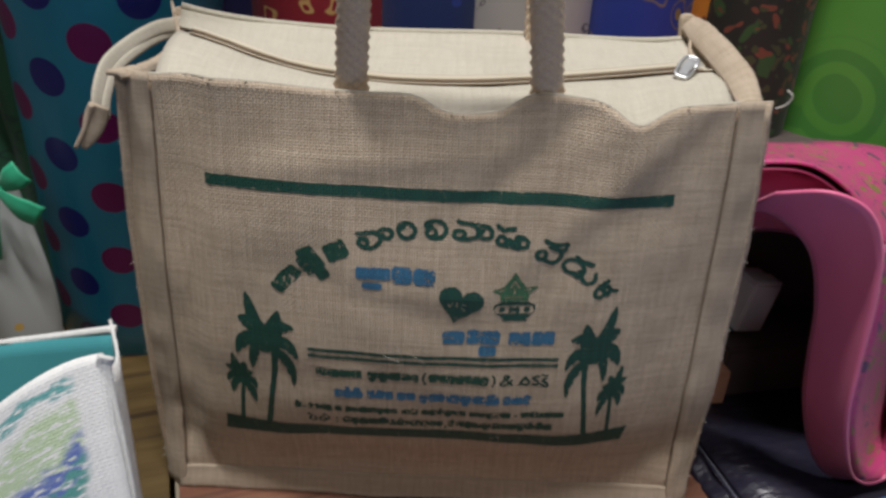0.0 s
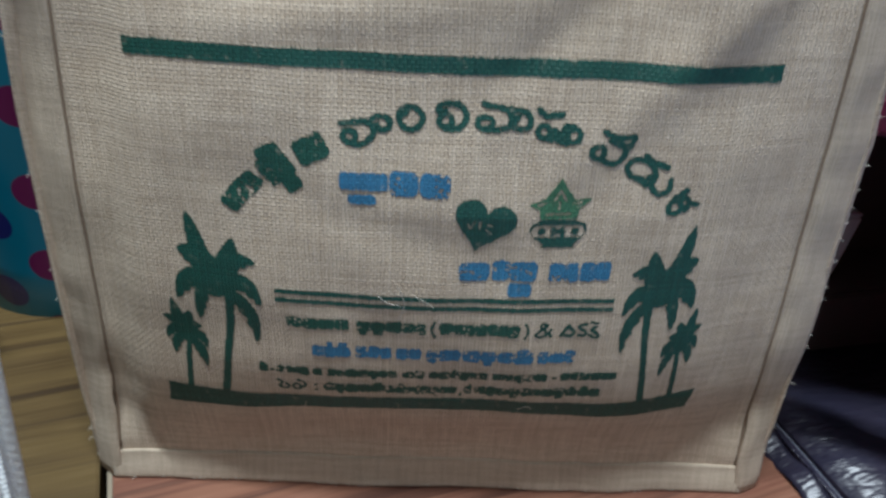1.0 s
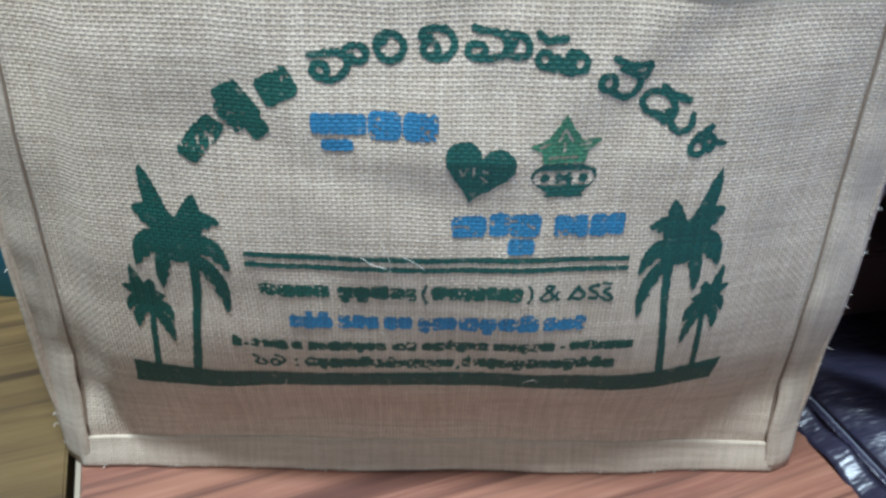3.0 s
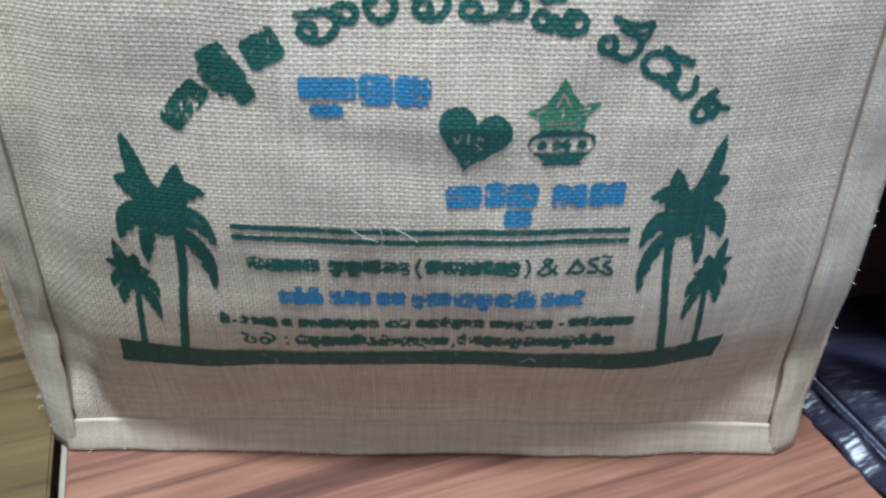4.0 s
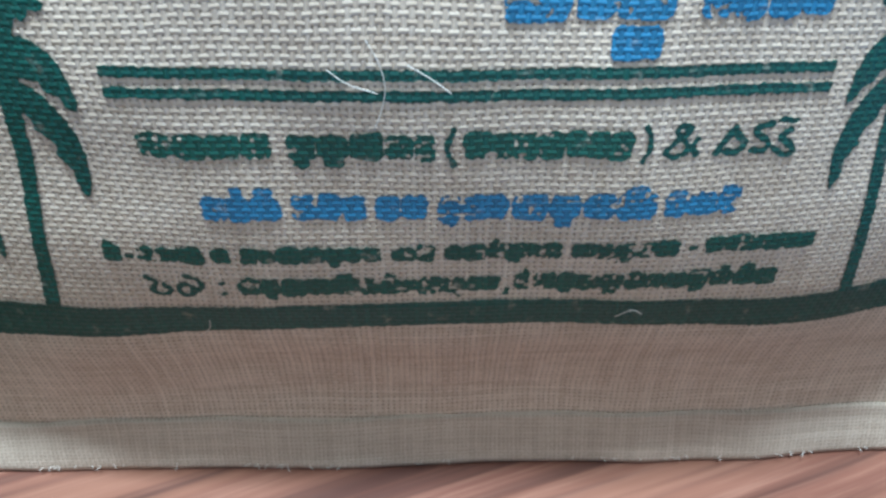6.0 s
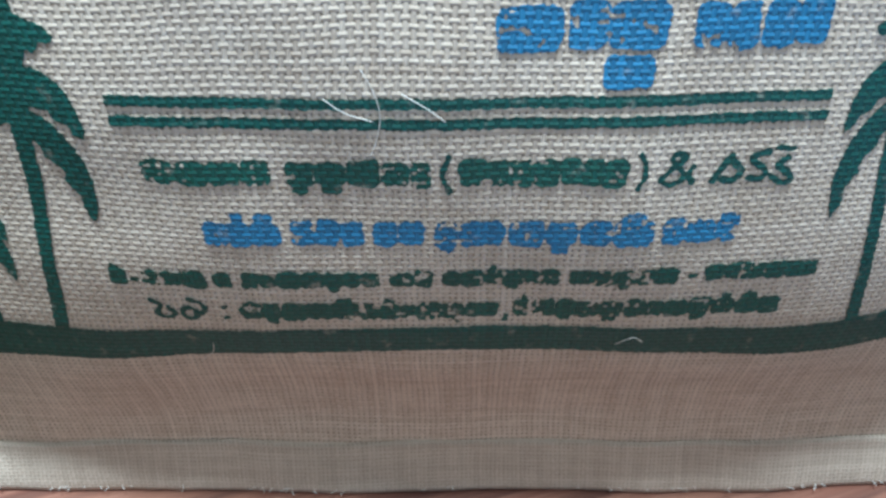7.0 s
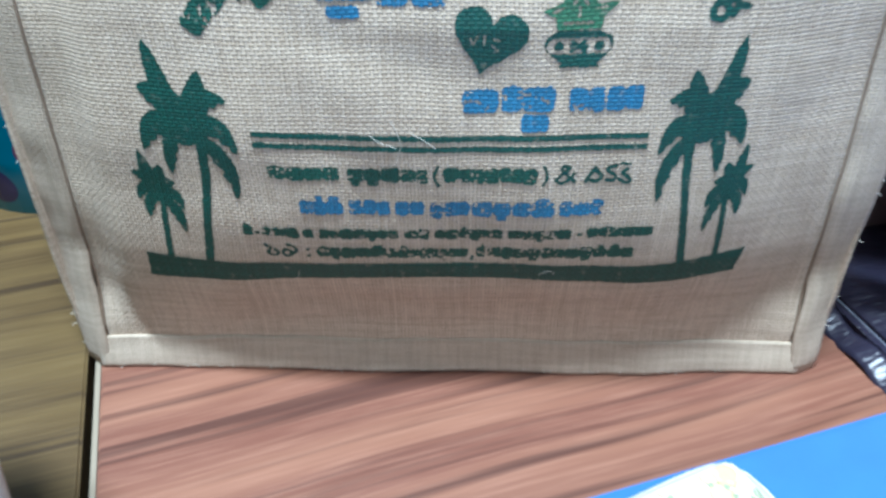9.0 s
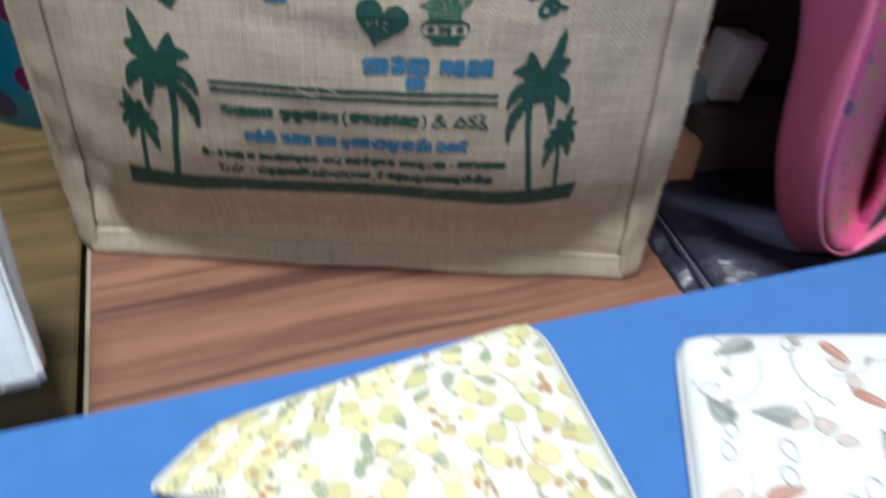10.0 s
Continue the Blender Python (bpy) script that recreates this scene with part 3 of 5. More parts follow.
def distance(piece, x, z):
    """Signed distance in millimetres to one piece of a print."""
    if piece[0] == "line":
        x0, z0, x1, z1, r0, r1 = piece[1:]
        dx, dz = x1 - x0, z1 - z0
        t = np.clip(((x - x0) * dx + (z - z0) * dz) / (dx * dx + dz * dz + 1e-9), 0, 1)
        return np.hypot(x - x0 - t * dx, z - z0 - t * dz) - (r0 + (r1 - r0) * t)
    if piece[0] == "bar":
        cx, cz, w, h, a, r = piece[1:]
        p = np.abs((x - cx) * math.cos(a) + (z - cz) * math.sin(a)) - w
        q = np.abs((z - cz) * math.cos(a) - (x - cx) * math.sin(a)) - h
        return np.hypot(np.maximum(p, 0), np.maximum(q, 0)) + np.minimum(np.maximum(p, q), 0) - r
    pts = piece[1]
    best, inside = np.full(x.shape, 1e9), np.zeros(x.shape, bool)
    for (x0, z0), (x1, z1) in zip(pts, pts[1:] + pts[:1]):
        dx, dz = x1 - x0, z1 - z0
        t = np.clip(((x - x0) * dx + (z - z0) * dz) / (dx * dx + dz * dz + 1e-9), 0, 1)
        best = np.minimum(best, np.hypot(x - x0 - t * dx, z - z0 - t * dz))
        if z0 != z1:
            inside ^= ((z0 > z) != (z1 > z)) & (x < x0 + (z - z0) * dx / dz)
    return np.where(inside, -best, best)


def printed(name, pieces, material, label="", cell=0.5, jag=0.45, worn=0.06, proud=0.00088, minus=()):
    """One patch of ink: the union of its pieces less those in minus, with edges that run along the threads and bare specks."""
    ends = []
    for p in pieces:
        if p[0] == "line":
            ends += [(p[1] - 2, p[2] - 2), (p[1] + 2, p[2] + 2), (p[3] - 2, p[4] - 2), (p[3] + 2, p[4] + 2)]
        elif p[0] == "bar":
            m = p[3] + p[4] * abs(p[5]) + 2, p[4] + p[3] * abs(p[5]) + 2
            ends += [(p[1] - m[0], p[2] - m[1]), (p[1] + m[0], p[2] + m[1])]
        else:
            ends += [(q[0] + e, q[1] + e) for q in p[1] for e in (-1, 1)]
    x0, x1 = min(e[0] for e in ends) - 1, max(e[0] for e in ends) + 1
    z0, z1 = min(e[1] for e in ends) - 1, max(e[1] for e in ends) + 1
    nx, nz = int((x1 - x0) / cell) + 2, int((z1 - z0) / cell) + 2
    gx, gz = np.meshgrid(x0 + cell * np.arange(nx), z0 + cell * np.arange(nz), indexing="ij")
    d = np.minimum.reduce([distance(p, gx, gz) for p in pieces])
    for p in minus:
        d = np.maximum(d, -distance(p, gx, gz))
    d = d + jag * (grain(gx, gz, 1.0) - 0.5) * 1.6 + 0.12 * np.sin(gx * math.pi) * np.sin(gz * math.pi)
    bare = np.minimum(grain(gx, gz, 1.1, 3), 0.35 + 0.65 * grain(gx, gz, 9.0, 5))
    d = np.maximum(d, (bare - (1 - worn)) * 6) if worn > 0 else d
    index, verts, faces = {}, [], []

    def vert(key, x, z):
        if key not in index:
            index[key] = len(verts)
            verts.append((x * MM, face(x * MM, z * MM) - proud, z * MM))
        return index[key]
    inside = d < 0
    any_in = inside[:-1, :-1] | inside[1:, :-1] | inside[1:, 1:] | inside[:-1, 1:]
    for i, j in zip(*np.nonzero(any_in)):
        corner = ((i, j), (i + 1, j), (i + 1, j + 1), (i, j + 1))
        loop = []
        for a, b in zip(corner, corner[1:] + corner[:1]):
            if inside[a]:
                loop.append(vert((a, a), gx[a], gz[a]))
            if inside[a] != inside[b]:
                t = min(0.9, max(0.1, d[a] / (d[a] - d[b])))
                key = (a, b) if a < b else (b, a)
                loop.append(vert(key, gx[a] + t * (gx[b] - gx[a]), gz[a] + t * (gz[b] - gz[a])))
        if len(loop) > 2:
            faces.append(loop)
    me = bpy.data.meshes.new(name)
    me.from_pydata(verts, [], faces)
    uv = me.uv_layers.new(name="UVMap")
    for lp in me.loops:
        co = verts[lp.vertex_index]
        uv.data[lp.index].uv = (co[0], co[2])
    me.materials.append(material)
    for p in me.polygons:
        p.use_smooth = True
    ob = new(name, me)
    ob.parent = bag
    if label:
        ob["label"] = label
    return ob


printed("printed_stripe", bar(0.2, 241.7, 263.5, 7.0, 0, 0.3), GREEN_INK, "long dark green printed stripe", 0.7, worn=0.02)
printed("printed_line", bar(1.0, 138.5, 153, 2.4, 0, 0.2), GREEN_INK)
printed("printed_line", bar(1.0, 134.1, 153, 2.4, 0, 0.2), GREEN_INK)
ground = [(float(x), lerp(x, (-133, -122, -93, -40, 2, 50, 83, 108, 130), (76.3, 74.6, 73.8, 76.3, 77.3, 75.9, 74.6, 76.4, 80.8))) for x in np.linspace(-133, 130, 34)]
under = [(x - 2, z - lerp(x, (-133, -110, 0, 85, 130), (14.5, 12.0, 9.2, 11.4, 13.8))) for x, z in ground]
printed("printed_ground", outline(under + ground[::-1]), GREEN_INK, "dark green printed strip of ground", 0.6, worn=0.02)


def frond(cx, cz, tx, tz, width, bow, ragged=0.0):
    """A palm leaf from the crown to its tip: bent, blunt at the root, with a ragged under side."""
    dx, dz = tx - cx, tz - cz
    ln = math.hypot(dx, dz)
    nx, nz = -dz / ln, dx / ln
    left, right, n = [], [], 14
    for i in range(n + 1):
        t = i / n
        off = 4 * bow * t * (1 - t)
        x, z = cx + dx * t + nx * off, cz + dz * t + nz * off
        w = width * 0.57 * min(1.0, 0.70 + 0.9 * t) * (1 - t ** 3.2) ** 0.8
        cutback = ragged * (i % 3) / 2 * w if 3 < i < n - 1 else 0.0
        side = 1 if bow < 0 else -1
        left.append((x + nx * (w - (cutback if side > 0 else 0)), z + nz * (w - (cutback if side > 0 else 0))))
        right.append((x - nx * (w - (cutback if side < 0 else 0)), z - nz * (w - (cutback if side < 0 else 0))))
    return left + right[::-1]


def palms(place):
    """A tall palm and a small one beside it; place maps the drawing onto the panel."""
    def put(pts):
        return outline([place(x, z) for x, z in pts])
    big = put([(-106.4, 72.5), (-102.2, 72.5), (-98.4, 100), (-95.4, 118), (-94.0, 136), (-98.6, 136), (-99.4, 118), (-102.0, 100)]) + put([(-101.8 + 11.0 * math.cos(t), 142.0 + 10.5 * math.sin(t)) for t in np.linspace(0, 6.0, 16)])
    for leaf in ((-104, 142, -112.9, 173.5, 7.8, 0.8, 0.0), (-100, 144, -93.0, 162.5, 8.5, -1.0, 0.0), (-99, 145, -83.4, 151.6, 9.5, 3.0, 0.3), (-101, 141, -81.8, 128.8, 8.8, 5.0, 0.35), (-100, 137, -85.4, 107.6, 7.6, 5.0, 0.4), (-103, 145, -118.6, 155.5, 11.5, -1.5, 0.2), (-102, 142, -121.4, 128.4, 10.5, -5.0, 0.3), (-106, 141, -111.6, 117.5, 6.5, -1.0, 0.25)):
        big += put(frond(*leaf))
    printed("printed_palm", big, GREEN_INK, "dark green printed palm tree", worn=0.05)
    small = put([(-123.6, 73.5), (-120.4, 73.5), (-117.8, 106), (-120.4, 106)]) + put([(-120.0 + 5.8 * math.cos(t), 110.0 + 7.0 * math.sin(t)) for t in np.linspace(0, 6.0, 14)])
    for leaf in ((-120.5, 111, -124.6, 128.5, 5.2, 0.5, 0.0), (-120, 111, -130.0, 117.8, 5.5, -1.0, 0.2), (-120, 111, -129.4, 104.2, 5.5, -2.5, 0.3), (-121, 108, -126.4, 95.6, 5.2, -1.5, 0.3), (-119, 110, -109.8, 101.0, 5.6, 2.0, 0.3), (-119, 107, -111.6, 88.8, 5.2, 1.8, 0.35), (-120, 112, -116.4, 121.6, 5.5, 0, 0.0), (-119, 111, -111.8, 113.2, 5.5, 1.0, 0.0)):
        small += put(frond(*leaf))
    printed("printed_palm", small, GREEN_INK, "small dark green printed palm tree", worn=0.05)


palms(lambda x, z: (x, z))
palms(lambda x, z: (84 + (-x - 84) * 0.86, z + 0.6 + 0.085 * (-x - 84)))

# heart, leaning over
heart = []
for i in range(40):
    t = 2 * math.pi * i / 40
    x, z = 16 * math.sin(t) ** 3, 13 * math.cos(t) - 5 * math.cos(2 * t) - 2 * math.cos(3 * t) - math.cos(4 * t)
    c, q = math.cos(0.24), math.sin(0.24)
    heart.append((15.3 + 0.84 * (x * c + z * q), 176.8 + 0.84 * (z * c - x * q)))
scratches = path((8.5, 177.5), (9.5, 175), (11, 177.5), r=0.35) + path((13.5, 178), (13.5, 174.5), r=0.4) + path((16, 174.5), (18.5, 172.2), r=0.4) + path((17, 176.5), (19, 176), r=0.35)
printed("printed_heart", outline(heart), GREEN_INK, "dark green printed heart", minus=scratches, worn=0.03)

# sacred pot with leaves
leaves = outline([(46.4, 198.0), (53.0, 188.2), (60.3, 188.6), (55.5, 183.5), (54.8, 179.5), (38.8, 179.5), (38.5, 183.5), (33.6, 185.8), (40.4, 188.8)])
veins = path((46.4, 192.5), (44.2, 188), r=0.5) + path((46.4, 192.5), (49.2, 188), r=0.5) + path((46.6, 187), (46.6, 184), r=0.5) + path((41, 187), (37.5, 185.5), r=0.4) + path((52, 186.5), (56.5, 187), r=0.4) + path((41, 181.8), (52.5, 181.8), r=0.45)
printed("printed_leaves", leaves, OLIVE_INK, "green printed mango leaves", minus=veins, worn=0.12)
pot = outline([(39.8, 179.2), (54.4, 179.0), (59.0, 177.0), (60.0, 173.6), (57.2, 170.0), (54.2, 167.4), (55.4, 165.8), (40.4, 166.0), (41.4, 167.6), (37.2, 170.4), (34.4, 173.8), (36.2, 177.2)])
hollow = bar(47.2, 173.6, 23.0, 5.6, 0, 2.7)
printed("printed_pot", pot, GREEN_INK, "green printed round pot", minus=hollow, worn=0.10)
for x in (-7.2, 7.4):
    printed("pot_dot", path((47.2 + x, 173.4), (47.4 + x, 173.8), r=1.7), GREEN_INK)
printed("pot_mark", path((44.8, 175.4), (49.6, 171.8), r=0.75) + path((49.6, 175.4), (44.8, 171.8), r=0.75) + path((44.2, 173.5), (50.4, 173.5), r=0.6), GREEN_INK, worn=0.2)


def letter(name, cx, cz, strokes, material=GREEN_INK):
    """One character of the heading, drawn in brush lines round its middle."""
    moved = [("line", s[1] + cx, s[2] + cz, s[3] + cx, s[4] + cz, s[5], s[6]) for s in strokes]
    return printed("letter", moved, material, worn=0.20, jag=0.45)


# arched heading: a family name as bars, then the readable words
for cx, cz, w, h, a in ((-89.0, 183.0, 9, 15, -38), (-83.5, 188.5, 9, 10, -38), (-72.0, 196.5, 14, 13, 38), (-65.5, 190.5, 8, 8, 38), (-75.5, 203.5, 11, 5, 30), (-57.2, 205.8, 14, 11, 28)):
    printed("printed_bar", bar(cx, cz, w, h, a, 2.2), BAR_INK, worn=0.28)
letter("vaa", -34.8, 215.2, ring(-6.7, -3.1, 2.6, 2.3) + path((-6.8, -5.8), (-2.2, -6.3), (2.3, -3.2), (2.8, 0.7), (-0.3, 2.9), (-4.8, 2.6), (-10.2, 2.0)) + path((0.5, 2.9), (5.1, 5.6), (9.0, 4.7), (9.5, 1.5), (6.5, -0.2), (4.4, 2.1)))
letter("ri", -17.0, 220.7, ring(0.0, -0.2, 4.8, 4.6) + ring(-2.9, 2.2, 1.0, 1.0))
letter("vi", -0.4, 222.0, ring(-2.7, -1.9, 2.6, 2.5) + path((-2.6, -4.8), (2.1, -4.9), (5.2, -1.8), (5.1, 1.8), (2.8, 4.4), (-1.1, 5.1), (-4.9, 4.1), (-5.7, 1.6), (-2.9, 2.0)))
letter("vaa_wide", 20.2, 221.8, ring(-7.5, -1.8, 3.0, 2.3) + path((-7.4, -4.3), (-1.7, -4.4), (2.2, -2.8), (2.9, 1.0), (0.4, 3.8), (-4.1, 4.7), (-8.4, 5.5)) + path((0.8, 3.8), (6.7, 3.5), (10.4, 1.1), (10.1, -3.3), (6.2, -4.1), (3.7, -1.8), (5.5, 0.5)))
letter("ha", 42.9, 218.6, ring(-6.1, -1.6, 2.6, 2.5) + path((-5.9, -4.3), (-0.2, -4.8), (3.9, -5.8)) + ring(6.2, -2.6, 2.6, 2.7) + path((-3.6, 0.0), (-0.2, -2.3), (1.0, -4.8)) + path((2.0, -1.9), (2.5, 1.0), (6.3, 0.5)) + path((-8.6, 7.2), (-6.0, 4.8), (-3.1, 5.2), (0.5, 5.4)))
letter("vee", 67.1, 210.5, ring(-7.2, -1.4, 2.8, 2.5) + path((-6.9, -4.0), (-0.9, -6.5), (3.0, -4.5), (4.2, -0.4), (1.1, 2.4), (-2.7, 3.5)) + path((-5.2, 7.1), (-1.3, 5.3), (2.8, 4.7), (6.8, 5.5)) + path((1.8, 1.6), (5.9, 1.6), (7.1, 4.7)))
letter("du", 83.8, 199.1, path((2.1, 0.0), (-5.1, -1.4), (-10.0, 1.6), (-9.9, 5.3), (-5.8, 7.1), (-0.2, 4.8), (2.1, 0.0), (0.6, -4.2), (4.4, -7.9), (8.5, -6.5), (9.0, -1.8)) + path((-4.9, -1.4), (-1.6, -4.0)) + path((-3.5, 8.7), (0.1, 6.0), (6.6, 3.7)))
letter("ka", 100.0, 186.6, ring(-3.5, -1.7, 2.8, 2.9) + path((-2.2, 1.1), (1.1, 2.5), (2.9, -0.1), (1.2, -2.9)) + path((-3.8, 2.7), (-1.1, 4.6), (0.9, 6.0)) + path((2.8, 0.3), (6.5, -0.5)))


def bars(words, z, h, material, rise=0.0):
    """A line of writing as bars, word by word; each is uneven along its top and foot."""
    for x0, x1 in words:
        x, pieces = x0, []
        while x < x1 - 0.3:
            w = min(x1 - x, h * random.uniform(0.7, 1.2))
            w = x1 - x if x1 - x - w < h * 0.45 else w
            hh = h * random.uniform(0.86, 1.06)
            pieces += bar(x + w / 2, z + rise * (x - words[0][0]) + random.uniform(-0.05, 0.05) * h, w + 0.15, hh, random.uniform(-3, 3), min(0.28 * h, w * 0.3))
            if random.random() < 0.3:
                pieces += bar(x + w / 2, z + rise * (x - words[0][0]) + random.choice((-0.56, 0.56)) * h, w * 0.6, h * 0.42, 0, 0.18 * h)
            x += w
        printed("printed_bar", pieces, material, worn=0.30, jag=0.55)


bars([(-25.0, -13.2), (-12.4, 0.3)], 193.3, 10.5, BLUE_INK)
printed("printed_bar", bar(-35.6, 193.4, 20, 7.6, 0, 1.6) + bar(-36.2, 185.6, 12.0, 4.4, 0, 1.8), BLUE_INK, worn=0.10)
bars([(6.2, 19.4), (20.4, 40.4), (45.6, 58.8), (59.8, 73.4)], 153.6, 9.6, BLUE_INK)
printed("printed_bar", bar(33.4, 144.6, 10.5, 7.0, 0, 2.0), BLUE_INK, worn=0.08)
bars([(-71.0, -42.4), (-39.0, -7.0)], 122.2, 6.6, BAR_INK)
bars([(-1.2, 35.6)], 122.6, 6.6, BAR_INK)
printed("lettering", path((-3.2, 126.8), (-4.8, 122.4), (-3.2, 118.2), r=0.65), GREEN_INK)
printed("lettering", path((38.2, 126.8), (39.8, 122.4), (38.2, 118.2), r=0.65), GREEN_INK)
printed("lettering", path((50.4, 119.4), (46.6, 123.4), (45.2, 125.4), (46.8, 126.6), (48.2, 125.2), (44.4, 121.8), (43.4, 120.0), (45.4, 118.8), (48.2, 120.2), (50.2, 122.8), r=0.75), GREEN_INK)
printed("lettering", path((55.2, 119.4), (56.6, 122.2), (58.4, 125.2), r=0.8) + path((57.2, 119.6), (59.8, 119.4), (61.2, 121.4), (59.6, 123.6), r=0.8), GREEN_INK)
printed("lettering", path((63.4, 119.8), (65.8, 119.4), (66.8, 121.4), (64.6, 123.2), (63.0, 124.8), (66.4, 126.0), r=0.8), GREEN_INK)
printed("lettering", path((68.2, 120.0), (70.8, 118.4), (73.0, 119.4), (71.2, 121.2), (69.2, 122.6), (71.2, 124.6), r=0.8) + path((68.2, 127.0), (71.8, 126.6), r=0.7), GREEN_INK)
bars([(-59.8, -41.9), (-39.6, -23.0), (-20.6, -8.8), (-6.4, 9.6), (10.4, 26.0), (26.8, 43.6), (45.8, 63.6)], 106.8, 7.2, BLUE_INK)
bars([(-86.2, -81.6), (-77.6, -62.0), (-60.2, -55.8), (-53.2, -20.0), (-17.6, -7.2), (-4.8, 23.2), (25.6, 52.0)], 92.9, 5.2, BAR_INK, 0.008)
for x, z in ((-79.9, 92.2), (55.4, 93.4)):
    printed("printed_bar", bar(x, z, 2.2, 1.2, 0, 0.3), BAR_INK)
bars([(58.4, 85.8)], 94.2, 5.2, BAR_INK, 0.02)
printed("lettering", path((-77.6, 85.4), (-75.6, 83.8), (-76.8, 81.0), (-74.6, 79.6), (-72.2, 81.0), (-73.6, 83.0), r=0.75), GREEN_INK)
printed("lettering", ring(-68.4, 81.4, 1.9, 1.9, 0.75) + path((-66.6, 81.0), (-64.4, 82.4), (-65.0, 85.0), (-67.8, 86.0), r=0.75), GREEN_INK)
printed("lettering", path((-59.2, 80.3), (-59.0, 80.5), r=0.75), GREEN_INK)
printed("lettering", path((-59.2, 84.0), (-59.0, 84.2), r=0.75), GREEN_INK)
bars([(-55.4, 9.0)], 83.0, 5.8, BAR_INK)
printed("printed_bar", bar(10.9, 80.2, 1.6, 2.6, 0, 0.5), BAR_INK)
bars([(12.8, 79.6)], 83.2, 5.8, BAR_INK)

# fraying along the bindings
fray = bmesh.new()
for k in range(115):
    if k < 35:
        s, z = random.choice((-1, 1)), random.uniform(0.01, 0.297)
        p = Vector((s * (half_width(z) - 0.0012), face(s * seam(z), z) + 0.0015, z))
        d = Vector((s * random.uniform(0.2, 1), random.uniform(-0.8, 0.3), random.uniform(-0.8, 0.8)))
    elif k < 80:
        x = random.uniform(-0.172, 0.172)
        p = Vector((x, welt(0.5 + x / 0.349, 1.0)[1] - 0.0005, 0.0022))
        d = Vector((random.uniform(-1, 1), -0.8, random.uniform(-0.05, 0.4)))
    else:
        x = random.uniform(-0.155, 0.155)
        p = Vector((x, face(x, rim(x)) - 0.001, rim(x)))
        d = Vector((random.uniform(-1, 1), -0.3, random.uniform(0.1, 1)))
    d.normalize()
    ln = random.uniform(0.0010, 0.0032)
    bend = Vector((random.uniform(-1, 1), random.uniform(-1, 1), random.uniform(-0.2, 1))) * ln * 0.35
    tube(smooth_path([p, p + d * ln * 0.5 + bend, p + d * ln], 3), 0.00013, 0.00013, 4, bm=fray)
tagged(part("frayed_fibres", fray, FIBRE, bag), kind="stuff")
curl = smooth_path([(0.176, 0.016, 0.296), (0.1795, 0.013, 0.299), (0.1815, 0.012, 0.304), (0.1785, 0.013, 0.307)], 6)
part("loose_thread", tube(curl, 0.0005, 0.0005, 6), FIBRE, bag)

# loose fibres on the face
for pts in ([(-21, 146), (-18.5, 141), (-17.5, 136), (-18.5, 131), (-20, 127)], [(-29, 140), (-25, 137), (-19, 135)], [(-13, 141), (-8, 138), (-4, 135)], [(40, 70), (44, 73), (47, 71)], [(-70, 62), (-66, 66), (-65, 70)]):
    path = smooth_path([(x * MM, face(x * MM, z * MM) - 0.0016, z * MM) for x, z in pts], 6)
    part("loose_fibre", tube(path, 0.00011, 0.00011, 5), FIBRE, bag)

# ---- in front: blue cloth-covered block with pouches, small white tote ----
blue = thing("blue_display_block", "low block covered in bright blue cloth in front of the bag", "display block", on_table(0.05, -0.40, 0.0))
blue.rotation_euler = (0, 0, radians(TURN - 1))
part("cloth_cover", box(1.1, 0.57, 0.060, 0.006, (0, 0, 0.030), 3), BLUE_CLOTH, blue)

POUCH_A = motif("pouch_print_warm", (0.72, 0.69, 0.59), [(0.62, 0.54, 0.33)], 70.0, 0.22, 0.8, 0.8)
POUCH_B = motif("pouch_print_pale", (0.70, 0.69, 0.67), [(0.60, 0.56, 0.50)], 60.0, 0.12, 0.8, 0.8)


